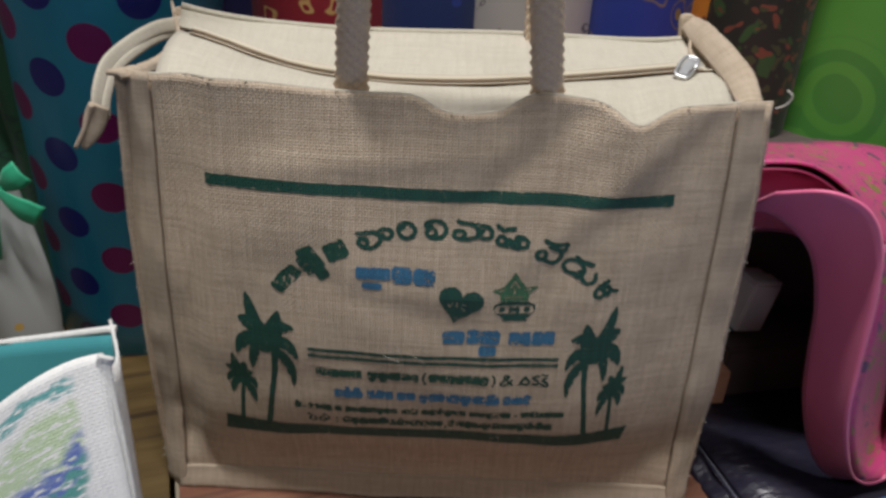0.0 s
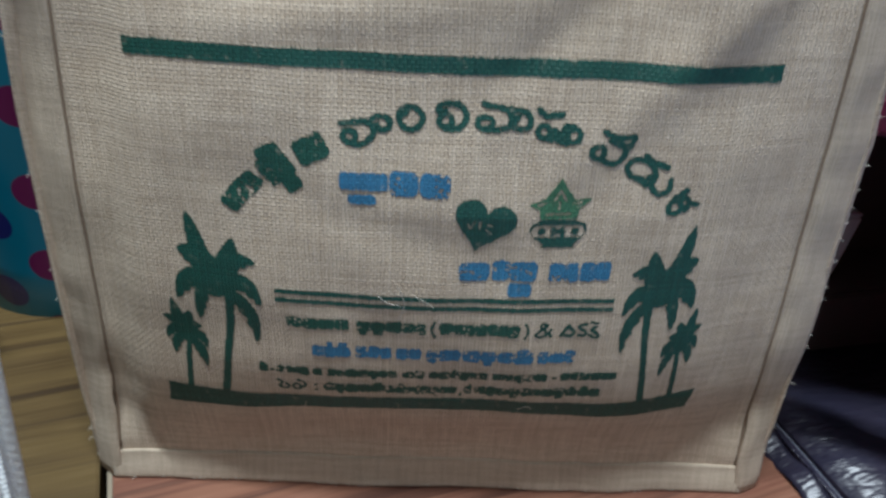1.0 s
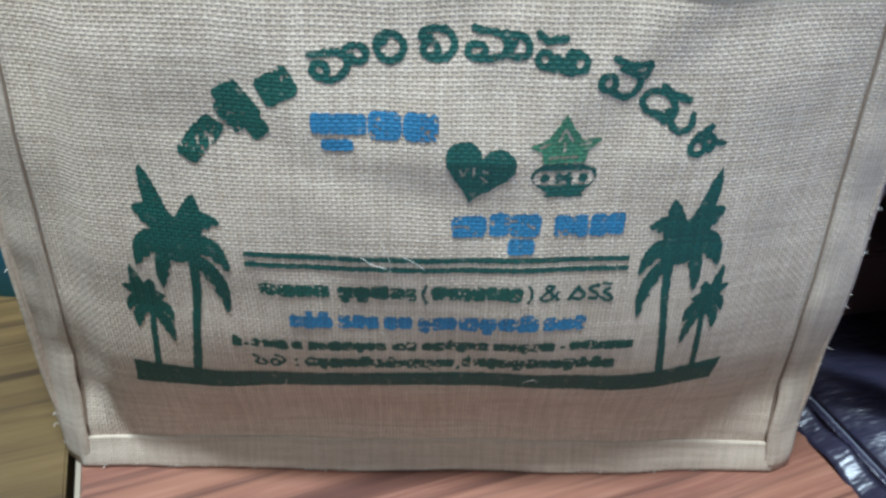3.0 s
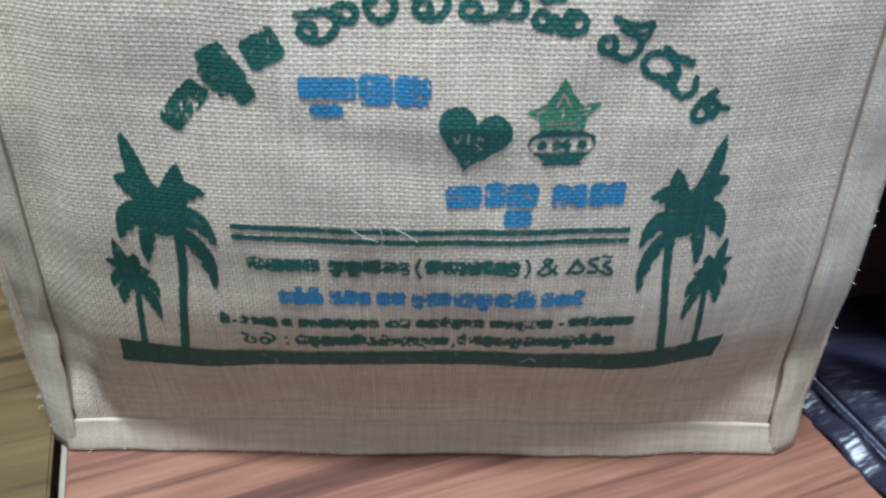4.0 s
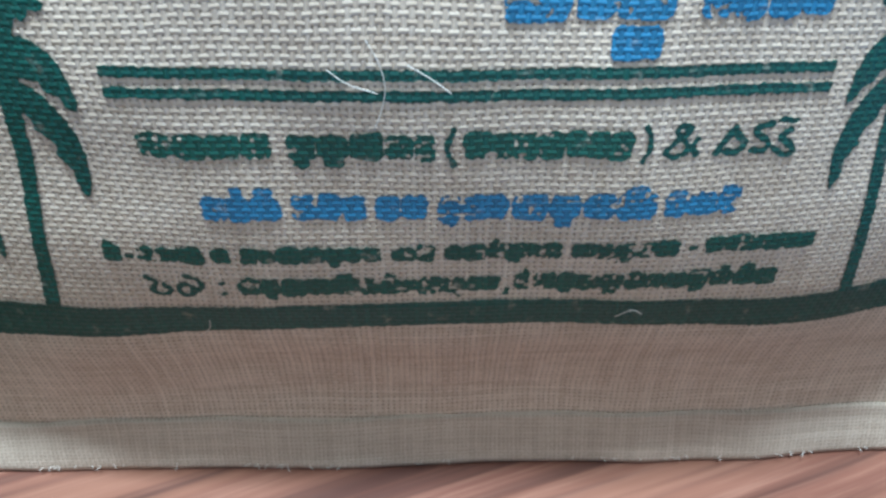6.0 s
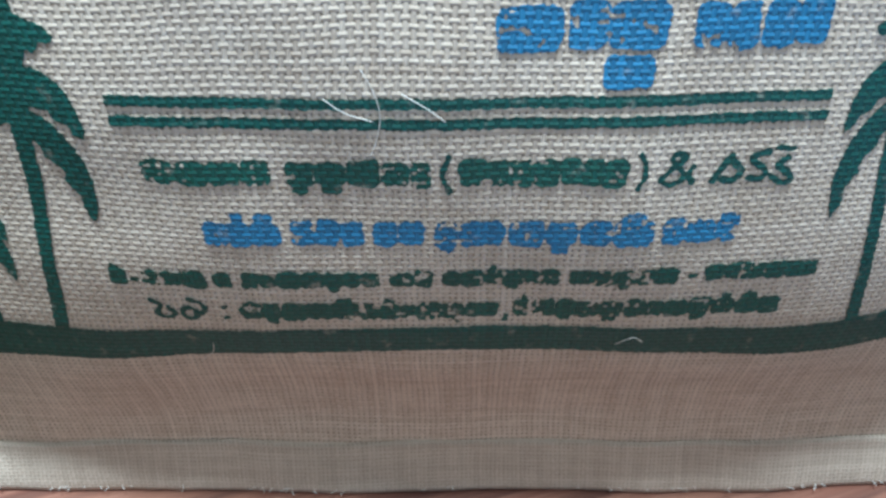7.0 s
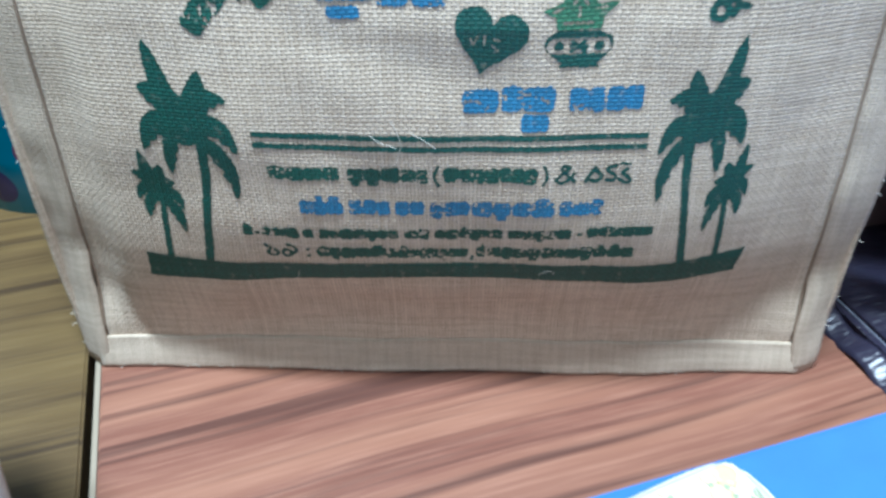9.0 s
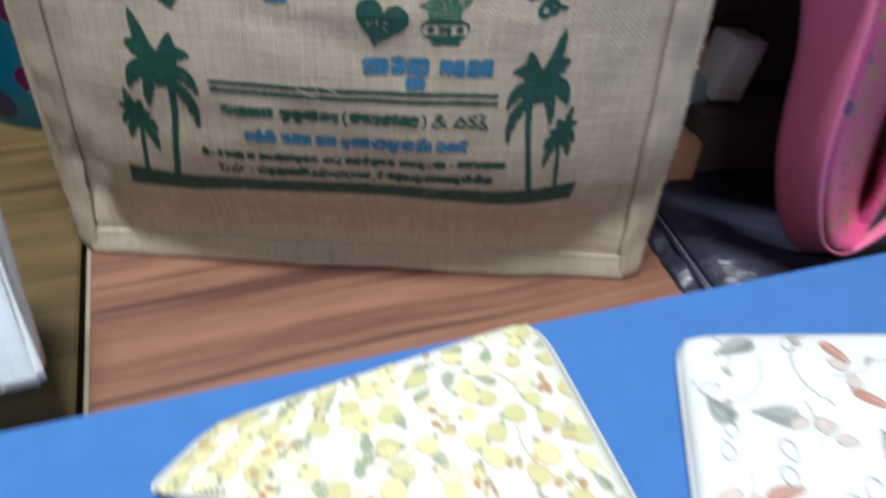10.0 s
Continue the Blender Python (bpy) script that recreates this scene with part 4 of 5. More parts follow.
def pouch(label, corners, z, material, inks, count, lo, hi, style):
    """A soft flat pouch through four corners, puffed, with piped edges and printed leaves."""
    a, b, c, d = [Vector((*p, 0)) for p in corners]
    mid = (a + b + c + d) / 4
    t = thing("pouch", label, "pouch", (mid.x, mid.y, z), "patterned pouches on the blue cloth")

    def at(u, v, lift=0.0):
        p = (a * (1 - u) + b * u) * (1 - v) + (d * (1 - u) + c * u) * v
        puff = (max(0, math.sin(math.pi * u)) * max(0, math.sin(math.pi * v))) ** 0.35
        r = (abs(2 * u - 1) ** 9 + abs(2 * v - 1) ** 9) ** (1 / 9)
        k = 1.0 if r < 1 else 1 / r
        p = mid + (p - mid) * (0.985 * k)
        h = 0.003 + 0.009 * puff + 0.0012 * noise.noise((p.x * 60, p.y * 60, z)) * puff
        return Vector((p.x - mid.x, p.y - mid.y, h + lift))
    w, l = (b - a).length, (d - a).length
    bm = sheet(lambda u, v: at(u, v), 26, 26, 0.0015, w, l)
    sheet(lambda u, v: Vector((at(u, v).x, at(u, v).y, 0.0012 + 0.0005 * u)), 8, 8, 0.001, w, l, bm=bm)
    part("body", bm, material, t)
    edge = [at(i / 16, 0) for i in range(16)] + [at(1, i / 16) for i in range(16)] + [at(1 - i / 16, 1) for i in range(16)] + [at(0, 1 - i / 16) for i in range(17)]
    part("piping", tube(edge, 0.0010, 0.0010, 6, side=Vector((0, 0, 1))), material, t)
    def spot(cx, cy, ang, px, py, lift=0.0):
        """A place on the pouch, px and py metres from a motif's middle."""
        wide = (b - a).length * (1 - cy) + (c - d).length * cy
        deep = (d - a).length * (1 - cx) + (c - b).length * cx
        u = cx + (px * math.cos(ang) - py * math.sin(ang)) / wide
        v = cy + (px * math.sin(ang) + py * math.cos(ang)) / deep
        return at(min(0.97, max(0.03, u)), min(0.97, max(0.03, v)), 0.0011 + lift)

    def leaf(bm, cx, cy, ang, x, y, turn, ln, wd, hollow, lift=0.0):
        lay = bm.loops.layers.uv.verify()
        n = 14
        oval = [(0.5 * ln * math.cos(2 * math.pi * i / n), 0.5 * wd * math.sin(2 * math.pi * i / n) * (1 - 0.35 * math.cos(2 * math.pi * i / n))) for i in range(n)]
        ct, sn = math.cos(turn), math.sin(turn)
        outer_ = [bm.verts.new(spot(cx, cy, ang, x + p * ct - q * sn, y + p * sn + q * ct, lift)) for p, q in oval]
        inner_ = [bm.verts.new(spot(cx, cy, ang, x + hollow * (p * ct - q * sn), y + hollow * (p * sn + q * ct), lift)) for p, q in oval]
        for i in range(n):
            fc = bm.faces.new((outer_[i], outer_[(i + 1) % n], inner_[(i + 1) % n], inner_[i]))
            for lp in fc.loops:
                lp[lay].uv = lp.vert.co.xy
    prints = [bmesh.new() for _ in inks]

    def stem(bm, cx, cy, ang, size, bend):
        """A thin curved stalk."""
        for i in range(9):
            q = (i - 4) / 4
            leaf(bm, cx, cy, ang, size * q * 0.5, bend * size * (1 - q * q), -2 * bend * q, size * 0.17, 0.0008, 0.05)

    def fruit(k, cx, cy, ang, size):
        """A round fruit: a pale body, a darker rim and a calyx."""
        leaf(prints[k % 3], cx, cy, ang, 0, 0, 0, size, size * 0.82, 0.05)
        leaf(prints[3 + k % 2], cx, cy, ang, 0, 0, 0, size * 1.04, size * 0.86, 0.90, 0.00012)
        leaf(prints[5], cx, cy, ang, size * 0.5, 0, 0.4, size * 0.30, size * 0.20, 0.05, 0.00018)

    def sprig(bm, cx, cy, ang, size, pairs):
        """A leaf of fine slanting strokes."""
        leaf(bm, cx, cy, ang, 0, 0, 0, size, 0.0007, 0.05)
        for i in range(pairs):
            x = size * (-0.42 + 0.84 * i / pairs)
            ln = size * 0.34 * math.sin(math.pi * (i + 0.8) / (pairs + 0.6))
            for e in (-1, 1):
                leaf(bm, cx, cy, ang, x + ln * 0.35, e * ln * 0.42, e * 0.85, ln, 0.0011, 0.05)

    cells = [((i + 0.5) / count, (j + 0.5) / count) for i in range(count) for j in range(count)]
    random.shuffle(cells)
    for k, (cu, cv) in enumerate(cells):
        cu, cv = cu + random.uniform(-0.35, 0.35) / count, cv + random.uniform(-0.35, 0.35) / count
        ang, size = random.uniform(0, 6.28), random.uniform(lo, hi)
        if style == "fruit":
            if k % 6 == 0:
                stem(prints[random.choice((1, 3))], cu, cv, ang, size * 3.0, 0.22)
            if k % 9 == 4:
                for i in range(6):
                    leaf(prints[random.choice((3, 5, 6))], cu, cv, ang, size * random.uniform(-0.6, 0.6), size * random.uniform(-0.4, 0.4), random.uniform(-0.5, 0.5), size * 0.45, size * 0.26, 0.05, 0.00022)
            elif k % 5 == 2:
                sprig(prints[5], cu, cv, ang, size * 1.2, 6)
            else:
                fruit(k, cu, cv, ang, size)
        elif k % 5 == 0:
            sprig(prints[0], cu, cv, ang, size * 1.1, 11)
        elif k % 5 == 1:
            for e in (-1, 1):
                leaf(prints[1], cu, cv, ang, e * size * 0.28, 0.15 * size, e * 0.5, size * 0.5, size * 0.30, 0.05)
                leaf(prints[3], cu, cv, ang, e * size * 0.28, 0.15 * size, e * 0.5, size * 0.52, size * 0.32, 0.86, 0.0001)
            stem(prints[3], cu, cv, ang + 1.57, size * 0.9, 0.1)
        elif k % 5 == 2:
            for e in (-1, 1):
                leaf(prints[0], cu, cv, ang, e * size * 0.30, 0, 0.5, size * 0.55, size * 0.30, 0.84)
        elif k % 5 == 3:
            stem(prints[3], cu, cv, ang, size * 1.6, 0.2)
            leaf(prints[3], cu, cv, ang, size * 0.8, 0, 0.2, size * 0.4, size * 0.18, 0.05)
        else:
            leaf(prints[2], cu, cv, ang, 0, 0, 0, size * 0.9, size * 0.34, 0.05)
            stem(prints[1], cu, cv, ang, size * 0.8, 0.02)
    for bm, colour in zip(prints, inks):
        tagged(part("printed_pattern", bm, colour, t), kind="stuff")
    return t


PALE_INKS = [cloth("fruit_" + n, c, tuple(v * 0.8 for v in c)) for n, c in (("straw", (0.72, 0.62, 0.32)), ("cream", (0.78, 0.70, 0.45)), ("olive", (0.55, 0.50, 0.24)), ("ochre", (0.52, 0.42, 0.20)), ("khaki", (0.50, 0.46, 0.26)), ("sage", (0.30, 0.34, 0.22)), ("rust", (0.42, 0.25, 0.13)))]
LEAF_INKS = [cloth("leaf_" + n, c, tuple(v * 0.7 for v in c)) for n, c in (("slate", (0.22, 0.25, 0.22)), ("rose", (0.60, 0.50, 0.44)), ("brick", (0.42, 0.20, 0.15)), ("taupe", (0.40, 0.36, 0.29)))]
pouch("cream padded pouch with yellow and green food print", [(-0.063, -0.200), (0.143, -0.217), (0.101, -0.090), (-0.044, -0.166)], 0.0605, POUCH_A, PALE_INKS, 11, 0.0085, 0.0125, "fruit")
pouch("white padded pouch with brown and grey leaf print", [(0.152, -0.225), (0.300, -0.225), (0.300, -0.088), (0.168, -0.098)], 0.0605, POUCH_B, LEAF_INKS, 6, 0.018, 0.026, "sprig")

# ---- small white tote with brush print ----
WHITE_JUTE = jute("white_jute", (0.88, 0.88, 0.86), (0.76, 0.77, 0.75), 0.0017, 0.4)
TEAL_PRINT = cloth("teal_print", (0.05, 0.30, 0.33), (0.03, 0.22, 0.25), 0.0017, 25.0)


def brush_print():
    g = Graph("brush_print", 0.8)
    h, pore, tone, vec = weave(g, 0.0017)
    c = g.mix(tone, (0.80, 0.81, 0.80), (0.90, 0.90, 0.89))
    x, y, _ = g.split(g.uv())
    wob = g.node("ShaderNodeTexNoise", Vector=g.uv(), Scale=38.0, Detail=3.0)
    for k, (rgb, zc, slope, wd) in enumerate((((0.55, 0.68, 0.45), 0.108, 0.30, 0.017), ((0.14, 0.20, 0.52), 0.084, 0.55, 0.014), ((0.12, 0.36, 0.33), 0.072, 0.65, 0.013), ((0.16, 0.42, 0.42), 0.134, 0.25, 0.008), ((0.26, 0.62, 0.20), 0.016, 0.0, 0.030))):
        d = g.math("SUBTRACT", y, g.math("ADD", zc, g.math("MULTIPLY", g.math("SUBTRACT", x, 0.10), slope)))
        d = g.math("ABSOLUTE", g.math("ADD", d, g.math("MULTIPLY", g.math("SUBTRACT", wob, 0.5), 0.05)))
        stroke = g.math("MULTIPLY", g.step(d, wd, wd * 0.45), g.step(g.noise(g.scaled(g.uv(), (160, 420, 1), rot=(0, 0, slope)), 1.0, 2.0), 0.36, 0.52))
        limit = g.step(x, 0.139, 0.134)
        c = g.mix(g.math("MULTIPLY", stroke, limit), c, rgb)
    g.bump(h, 0.5, 0.0006)
    return g.colour(c)


BRUSH = brush_print()
tote = thing("white_tote", "small white woven tote with brush print on the blue cloth", "bag", (-0.131, -0.150, 0.0602))
tote.rotation_euler = (radians(-20), radians(-6), radians(6))
W, H = 0.15, 0.148


def tote_front(u, v):
    x = -W + u * W
    z = v * (H - 0.034 * ease((0.96 - u) / 0.55) + 0.003 * u)
    return (x + 0.006 * (1 - v) ** 2 * (u > 0.9) + 0.003 * math.sin(3 * v) * u, -0.012 * math.sin(math.pi * u) * (0.3 + 0.7 * v) + 0.006 * ease((u - 0.8) * 5) - 0.004 * math.sin(math.pi * v), z)


def tote_back(u, v):
    x = -W + u * (W - 0.006)
    return (x, 0.036 + 0.004 * math.sin(math.pi * u), v * (H + 0.004))


part("front_panel", sheet(tote_front, 30, 30, 0.0016, W, H), BRUSH, tote, "white weave with green and blue brush strokes")
part("back_panel", sheet(tote_back, 20, 20, 0.0016, W, H), TEAL_PRINT, tote, "teal printed inside and back")
part("side_panel", sheet(lambda u, v: (-0.006 + 0.006 * math.sin(math.pi * u), 0.004 + u * 0.032, v * (H + 0.012 * u - 0.012 * math.sin(math.pi * u))), 8, 16, 0.0014, 0.03, H), WHITE_JUTE, tote)
part("base", sheet(lambda u, v: (-W + 0.002 + u * (W - 0.01), 0.002 + v * 0.032, 0.001), 6, 3, 0.0014, W, 0.03), WHITE_JUTE, tote)
bind = smooth_path([(0.006, 0.006, 0.002), (0.002, 0.006, 0.05), (0.001, 0.006, 0.10), (0.000, 0.005, 0.140), (0.003, 0.003, 0.150)], 8)
part("edge_binding", tube(bind, 0.0038, 0.0010, 10, power=0.6), WHITE_JUTE, tote)
bind = smooth_path([(-W, 0.036, H + 0.002), (-0.09, 0.040, H + 0.004), (-0.04, 0.040, H + 0.005), (-0.004, 0.036, H + 0.007)], 8)
part("rim_binding", tube(bind, 0.0016, 0.002, 8), WHITE_JUTE, tote)

# ---- behind: upright bolts of cloth ----


def bolt(label, x, y, r, material, lean=(0.0, 0.0), turn=0.5, height=0.62, base=0.0002, group="upright bolts of cloth behind the table"):
    """A rolled bolt of cloth: outer turn with a free spiral edge, and a card core."""
    t = thing("cloth_bolt", label, "cloth roll", (x, y, base), group)
    t.rotation_euler = (radians(lean[1]), radians(lean[0]), turn)

    def f(u, v):
        a = u * 2 * math.pi * 1.12
        rr = r * (1 + 0.045 * u + 0.012 * noise.noise((math.cos(a) * 2, math.sin(a) * 2, v * 5 + x * 9)))
        return (rr * math.cos(a), rr * math.sin(a), v * height)
    part("cloth", sheet(f, 44, 12, 0.0015, 2 * math.pi * r * 1.12, height), material, t)
    core = [Vector((0, 0, 0.001)), Vector((0, 0, height - 0.01))]
    part("core", tube(core, r * 0.985, r * 0.985, 24), material, t)
    return t


bolt("teal satin cloth bolt with navy and magenta dots", -0.278, 0.236, 0.074, TEAL_DOTS, (-11.0, 0.0), 2.2)
bolt("navy cloth bolt with faint green flowers", -0.197, 0.255, 0.046, motif("navy_green", (0.012, 0.016, 0.10), [(0.02, 0.10, 0.05)], 16.0))
bolt("red cloth bolt with gold scroll print", -0.103, 0.258, 0.056, motif("red_gold", (0.33, 0.02, 0.035), [(0.62, 0.38, 0.14)], 46.0, 0.40, 0.5, 1.6))
bolt("dark blue cloth bolt with green print", -0.016, 0.252, 0.041, motif("blue_green", (0.012, 0.035, 0.16), [(0.01, 0.10, 0.09), (0.02, 0.05, 0.28)], 20.0))
bolt("white cloth bolt with dark branch print", 0.064, 0.253, 0.049, motif("white_branch", (0.62, 0.58, 0.54), [(0.06, 0.05, 0.05)], 34.0, 0.34, 0.6, 2.6))
bolt("royal blue cloth bolt with gold blotches", 0.148, 0.246, 0.04, motif("royal_gold", (0.02, 0.045, 0.33), [(0.25, 0.17, 0.06)], 26.0, 0.34, 0.6, 1.2))
bolt("orange cloth bolt with dark flowers", 0.198, 0.285, 0.032, motif("orange_dark", (0.70, 0.27, 0.02), [(0.12, 0.04, 0.02)], 30.0, 0.22))
bolt("dark floral cloth bolt with green and red flowers", 0.249, 0.265, 0.042, motif("dark_floral", (0.018, 0.020, 0.012), [(0.03, 0.085, 0.02), (0.17, 0.05, 0.025), (0.05, 0.06, 0.02)], 44.0, 0.34, 0.6, 2.0, False))
bolt("bright green cloth bolt with darker paisley rings", 0.358, 0.29, 0.073, motif("green_paisley", (0.10, 0.35, 0.045), [(0.06, 0.24, 0.035)], 9.0, 0.50, 0.5, 0.35, True, 40.0))
bolt("dark green cloth bolt with leaf print", -0.460, 0.300, 0.085, motif("green_leaf", (0.008, 0.07, 0.03), [(0.005, 0.025, 0.02), (0.015, 0.12, 0.04)], 14.0, 0.40), (-3, 0))

# ---- to the right: pink roll with an uncurled strip, dark wrapped parcel, cartons ----
PINK = motif("pink_floral", (0.70, 0.075, 0.26), [(0.26, 0.22, 0.05), (0.14, 0.05, 0.13), (0.30, 0.24, 0.07)], 26.0, 0.44, 0.45, 1.8, True, 16.0)
SATIN = cloth("pink_satin", (0.88, 0.20, 0.38), (0.80, 0.15, 0.31), 0.0005, 20.0, 0.4, 0.1)
MAROON = cloth("maroon_lining", (0.36, 0.022, 0.10), (0.26, 0.016, 0.07), 0.0006, 20.0, 0.5)
pink = thing("pink_cloth_roll", "loose pink floral cloth roll with an uncurled satin end", "cloth roll", (0.36, 0.10, 0.0))


def loft(far, near, thick, n=6, across=10):
    """A cloth between two bent edges."""
    a, c = smooth_path(far, n), smooth_path(near, n)
    m = len(a) - 1
    ln = sum((a[i + 1] - a[i]).length for i in range(m))
    return sheet(lambda u, v: a[round(u * m)].lerp(c[round(u * m)], v), m, across, thick, ln, (a[0] - c[0]).length)


def shifted(profile, y, out=0.0):
    return [(x - 0.36 + out, y - 0.10, z) for x, z in profile]


roof = [(0.15, 0.243), (0.20, 0.252), (0.23, 0.248), (0.262, 0.224), (0.297, 0.181), (0.328, 0.12), (0.340, 0.06), (0.335, 0.008)]
rear = [(0.16, 0.215), (0.22, 0.212), (0.27, 0.213), (0.32, 0.216), (0.365, 0.205), (0.392, 0.15), (0.400, 0.07), (0.390, 0.008)]
part("outer_cloth", loft(shifted(rear, 0.195), shifted(roof, 0.052), 0.002), PINK, pink, "pink cloth printed with olive flowers")
inside = [(x - 0.003, z - 0.004) for x, z in roof[:-1]]
part("lining", loft(shifted([(x - 0.003, z - 0.004) for x, z in rear[:-1]], 0.193), shifted(inside, 0.050), 0.0015), MAROON, pink, "dark maroon lining")


def hanging(u, v):
    x = 0.165 + 0.135 * u
    z = lerp(x, [p[0] for p in roof], [p[1] for p in roof]) - 0.006 - v * (0.062 - 0.02 * u)
    return (x - 0.36 + 0.012 * v, 0.058 + 0.022 * v + 0.004 * math.sin(9 * u + 4 * v) - 0.10, z + 0.003 * math.sin(7 * u) * v)


part("hanging_lining", sheet(hanging, 24, 12, 0.0012, 0.13, 0.06), MAROON, pink, "dark maroon satin lining hanging in the opening")
far = [(0.190, 0.060, 0.217), (0.207, 0.045, 0.220), (0.232, 0.042, 0.198), (0.245, 0.040, 0.161), (0.251, 0.040, 0.122), (0.258, 0.040, 0.085), (0.273, 0.040, 0.044), (0.291, 0.038, 0.019), (0.314, 0.040, 0.012), (0.340, 0.046, 0.020), (0.358, 0.050, 0.05), (0.360, 0.055, 0.09)]
near = [(0.191, 0.020, 0.246), (0.212, 0.004, 0.255), (0.234, 0.000, 0.247), (0.247, -0.002, 0.226), (0.254, -0.003, 0.192), (0.258, -0.003, 0.155), (0.264, -0.002, 0.108), (0.279, 0.004, 0.066), (0.300, 0.016, 0.034), (0.326, 0.027, 0.024), (0.356, 0.034, 0.058), (0.360, 0.040, 0.10)]
part("uncurled_strip", loft([(x - 0.36, y - 0.1, z) for x, y, z in far], [(x - 0.36, y - 0.1, z) for x, y, z in near], 0.002), SATIN, pink, "shiny pink satin strip bent in a loop")
side_far = [(x - 0.27, y - 0.03 + 0.25 * (0.2 - z) * (z < 0.2), z + 0.004) for x, y, z in near[3:10]]
side_near = [(x - 0.36 + 0.0015, y - 0.1 + 0.0015, z) for x, y, z in near[3:10]]
part("turned_side", loft(side_far, side_near, 0.0015), PINK, pink, "pink cloth printed with olive flowers")


def film():
    g = Graph("dark_plastic_film", 0.36)
    n = g.noise(g.scaled(g.obj(), (22, 60, 30)), 1.0, 3.0, 0.6)
    g.bump(n, 0.7, 0.006)
    return g.colour(g.mix(g.noise(g.obj(), 20.0), (0.012, 0.014, 0.034), (0.030, 0.024, 0.034)))


FILM = film()
parcel = thing("wrapped_parcel", "dark navy parcel in shiny crinkled plastic film on the table", "parcel", (0.297, 0.118, 0.0))
parcel.rotation_euler = (0, 0, radians(15))
bm = box(0.20, 0.25, 0.012, 0.004, (0, 0, 0.006))
bmesh.ops.subdivide_edges(bm, edges=bm.edges[:], cuts=4, use_grid_fill=True)
for v in bm.verts:
    if v.co.z > 0.006:
        v.co += Vector((0, 0, 0.003 * noise.noise(v.co * 16)))
part("film", bm, FILM, parcel)
bm = sheet(lambda u, v: (-0.100 - 0.012 * v, -0.118 + 0.236 * u, 0.001 + 0.006 * (1 - v) + 0.002 * math.sin(40 * u)), 40, 4, 0.0006, 0.24, 0.02)
part("film_fold", bm, FILM, parcel)
# highlight along the film's folded edge, painted as a paler colour
FILM_GLINT = plain("film_glint", (0.16, 0.17, 0.21), 0.2)
for pts in ([(-0.103, -0.120, 0.0135), (-0.101, -0.04, 0.0140), (-0.1015, 0.05, 0.0135), (-0.102, 0.12, 0.0135)],):
    part("crease_glint", tube(smooth_path(pts, 8), 0.0006, 0.0005, 6, taper=lambda t: 0.35 + 0.65 * math.sin(math.pi * t)), FILM_GLINT, parcel, "creased edge of the film with its glint painted pale")
CARTON = plain("white_carton", (0.82, 0.80, 0.80), 0.5)
GREYBLUE = plain("grey_blue_carton", (0.30, 0.42, 0.45), 0.5)
PEACH = plain("peach_carton", (0.62, 0.33, 0.20), 0.6)
DARKBOX = plain("dark_box", (0.105, 0.078, 0.072), 0.6)


def carton(label, sx, sy, sz, at, turn, material, tilt=0.0, roll=0.0):
    t = thing("carton", label, "box", at, "cartons stacked behind the bag")
    t.rotation_euler = (radians(tilt), radians(roll), radians(turn))
    part("body", box(sx, sy, sz, 0.0015, (0, 0, sz / 2)), material, t)
    part("lid_flap", box(sx * 0.98, sy * 0.5, 0.0012, 0.0, (0, -sy * 0.2, sz + 0.001)), material, t)
    return t


# first box is an added stand-in for the dark gap; it hides the bolts
carton("dark brown box added to fill the shaded gap behind the parcel", 0.22, 0.06, 0.205, (0.335, 0.228, 0.0), 6, DARKBOX)
carton("low dark carton lying on the parcel", 0.11, 0.085, 0.046, (0.285, 0.178, 0.013), 12, DARKBOX)
carton("white carton on the parcel", 0.028, 0.030, 0.046, (0.256, 0.163, 0.064), 20, CARTON, 2, 10)
carton("grey blue carton on the parcel", 0.05, 0.05, 0.020, (0.236, 0.176, 0.056), 12, GREYBLUE, 0, 25)
carton("peach carton beside the parcel", 0.022, 0.030, 0.030, (0.228, 0.128, 0.0140), 10, PEACH)
carton("small peach carton on the grey blue one", 0.018, 0.026, 0.024, (0.229, 0.172, 0.0800), 16, PEACH)

# ---- to the left: dark green cloth, ribbon bow, grey cloth ----
drape_mat = motif("green_net", (0.012, 0.075, 0.035), [(0.006, 0.03, 0.02)], 20.0, 0.4)
drape = thing("green_cloth", "dark green cloth hanging in folds beside the dotted bolt", "cloth", (-0.405, 0.185, 0.0))


def folds(u, v):
    z = 0.001 + v * 0.36
    return (-0.09 + 0.17 * u + 0.035 * (1 - v), 0.018 * math.sin(9 * u + 3 * v) + 0.01 * math.sin(23 * u) + 0.02 * u, z)


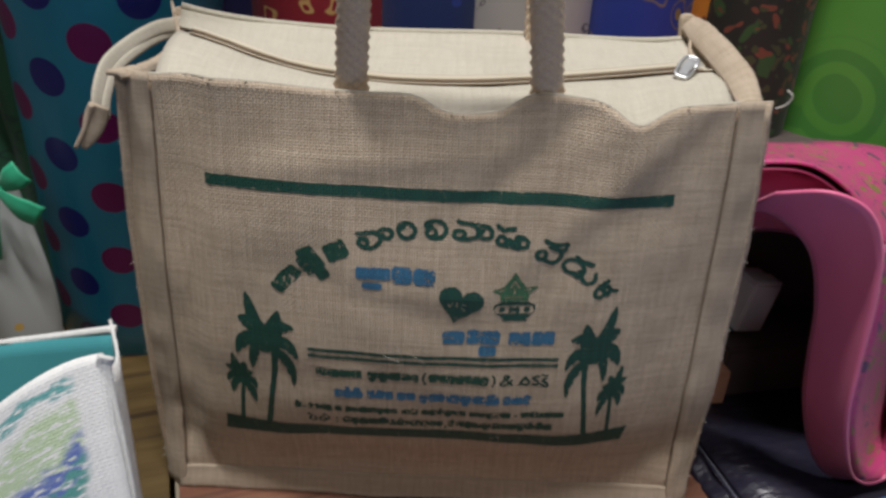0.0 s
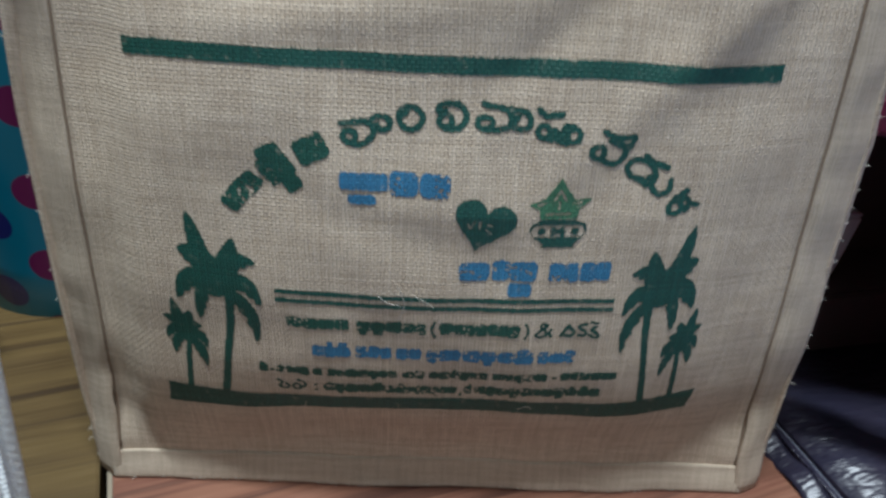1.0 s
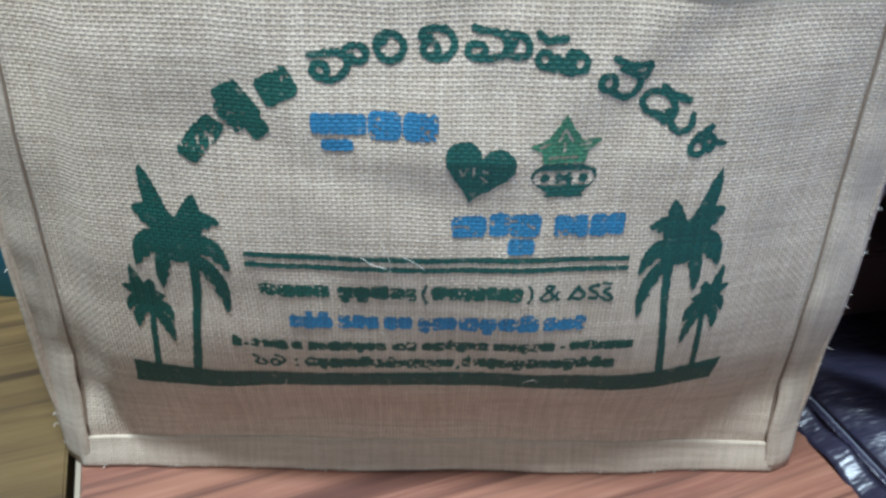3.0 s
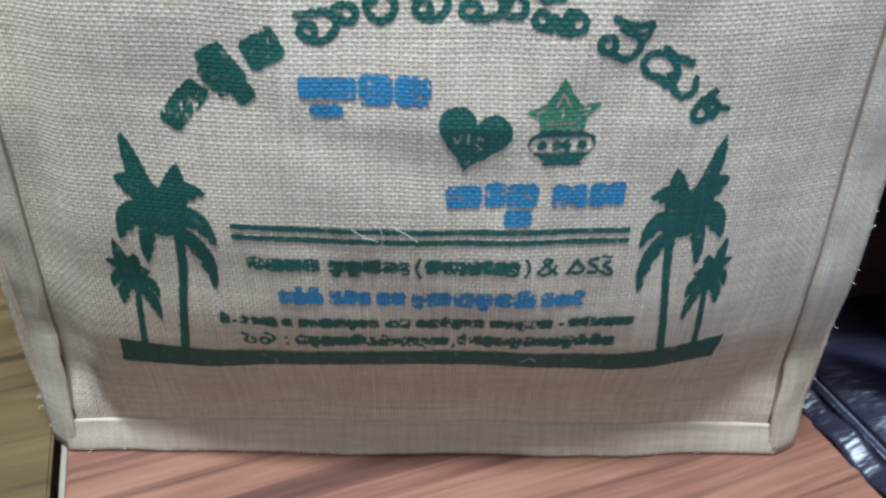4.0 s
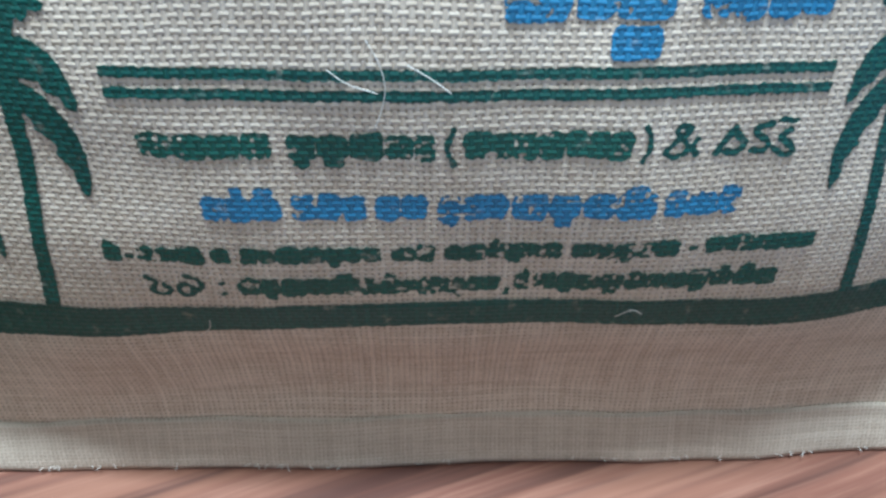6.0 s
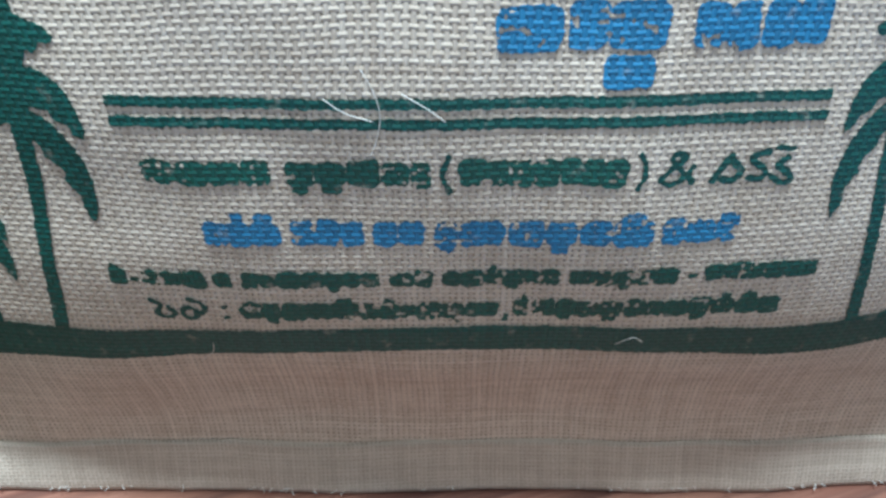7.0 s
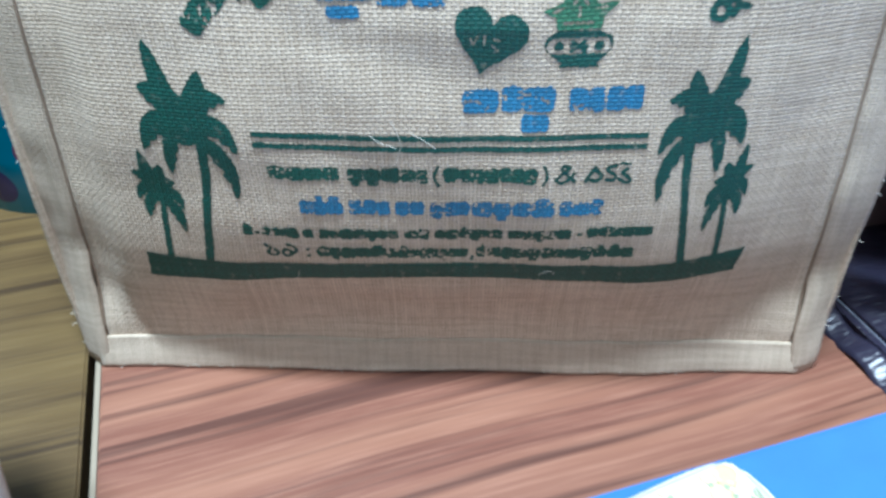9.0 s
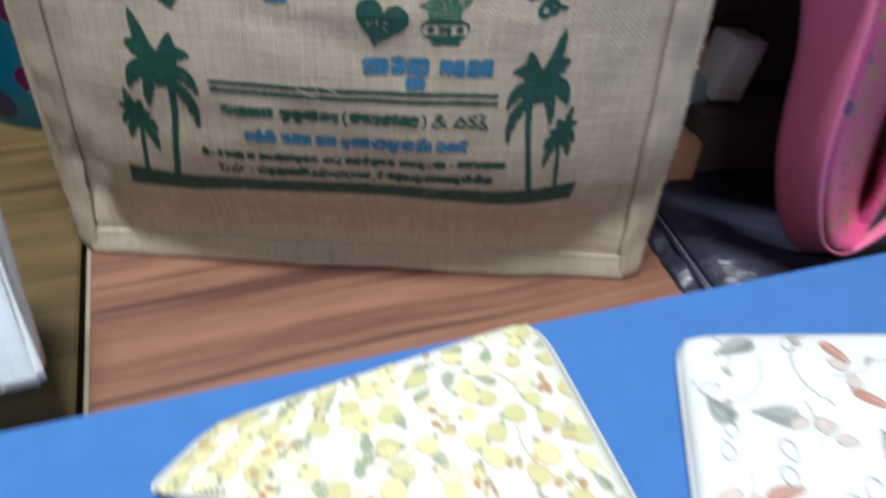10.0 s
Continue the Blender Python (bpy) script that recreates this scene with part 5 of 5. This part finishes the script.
part("cloth", sheet(folds, 40, 24, 0.0015, 0.2, 1.0), drape_mat, drape)
grey = thing("grey_cloth", "pale grey cloth with yellow flowers, folded upright on the yellow table", "cloth", (-0.318, 0.105, -0.002))
part("cloth", sheet(lambda u, v: (-0.08 + 0.095 * u + 0.005 * v + 0.01 * math.sin(4 * v), 0.012 * math.sin(6 * u + 2 * v), v * 0.19), 20, 20, 0.004, 0.1, 0.2), motif("grey_yellow", (0.46, 0.48, 0.47), [(0.55, 0.36, 0.10)], 30.0, 0.24), grey)
GREEN_RIBBON = cloth("green_ribbon", (0.03, 0.46, 0.25), (0.015, 0.30, 0.15), 0.0005, 60.0, 0.6, 0.1)
bow = thing("ribbon_bow", "shiny green ribbon bow tied beside the grey cloth", "bow", (-0.306, 0.100, 0.186))
bow.scale = (0.72, 0.72, 0.72)
for k, (ang, ln, wd) in enumerate(((38, 0.034, 0.020), (160, 0.036, 0.022), (-35, 0.044, 0.020), (-105, 0.075, 0.013))):
    c, s = math.cos(radians(ang)), math.sin(radians(ang))

    def loop_(u, v, c=c, s=s, ln=ln, wd=wd, k=k):
        d, w = ln * u, wd * 1.25 * (v - 0.5) * (0.25 + 0.75 * min(1, u * 1.5))
        return (d * c - w * s, -0.007 * math.sin(2.4 * u) - 0.002 * k + 0.007 * abs(v - 0.45) * u, d * s + w * c)
    part("ribbon_loop", sheet(loop_, 14, 6, 0.0005, ln, wd), GREEN_RIBBON, bow)
knot = bmesh.new()
bmesh.ops.create_uvsphere(knot, u_segments=12, v_segments=8, radius=0.006, matrix=Matrix.Diagonal((1, 0.7, 1.2, 1)))
part("knot", knot, GREEN_RIBBON, bow)

# ---- a darker second row of bolts fills the back ----
for k, (x, rgb) in enumerate(((-0.62, (0.05, 0.02, 0.06)), (-0.50, (0.02, 0.06, 0.05)), (-0.40, (0.02, 0.02, 0.07)), (-0.27, (0.03, 0.03, 0.03)), (-0.12, (0.015, 0.02, 0.08)), (0.03, (0.03, 0.05, 0.03)), (0.15, (0.05, 0.02, 0.02)), (0.27, (0.02, 0.03, 0.05)), (0.40, (0.03, 0.02, 0.02)), (0.55, (0.02, 0.05, 0.02)), (0.68, (0.06, 0.03, 0.02)))):
    bolt("dark plain cloth bolt in the row behind", x, 0.42 + 0.12 * (x > 0.2), 0.062, cloth("dark_cloth", rgb, tuple(v * 0.6 for v in rgb), 0.0008), turn=k)
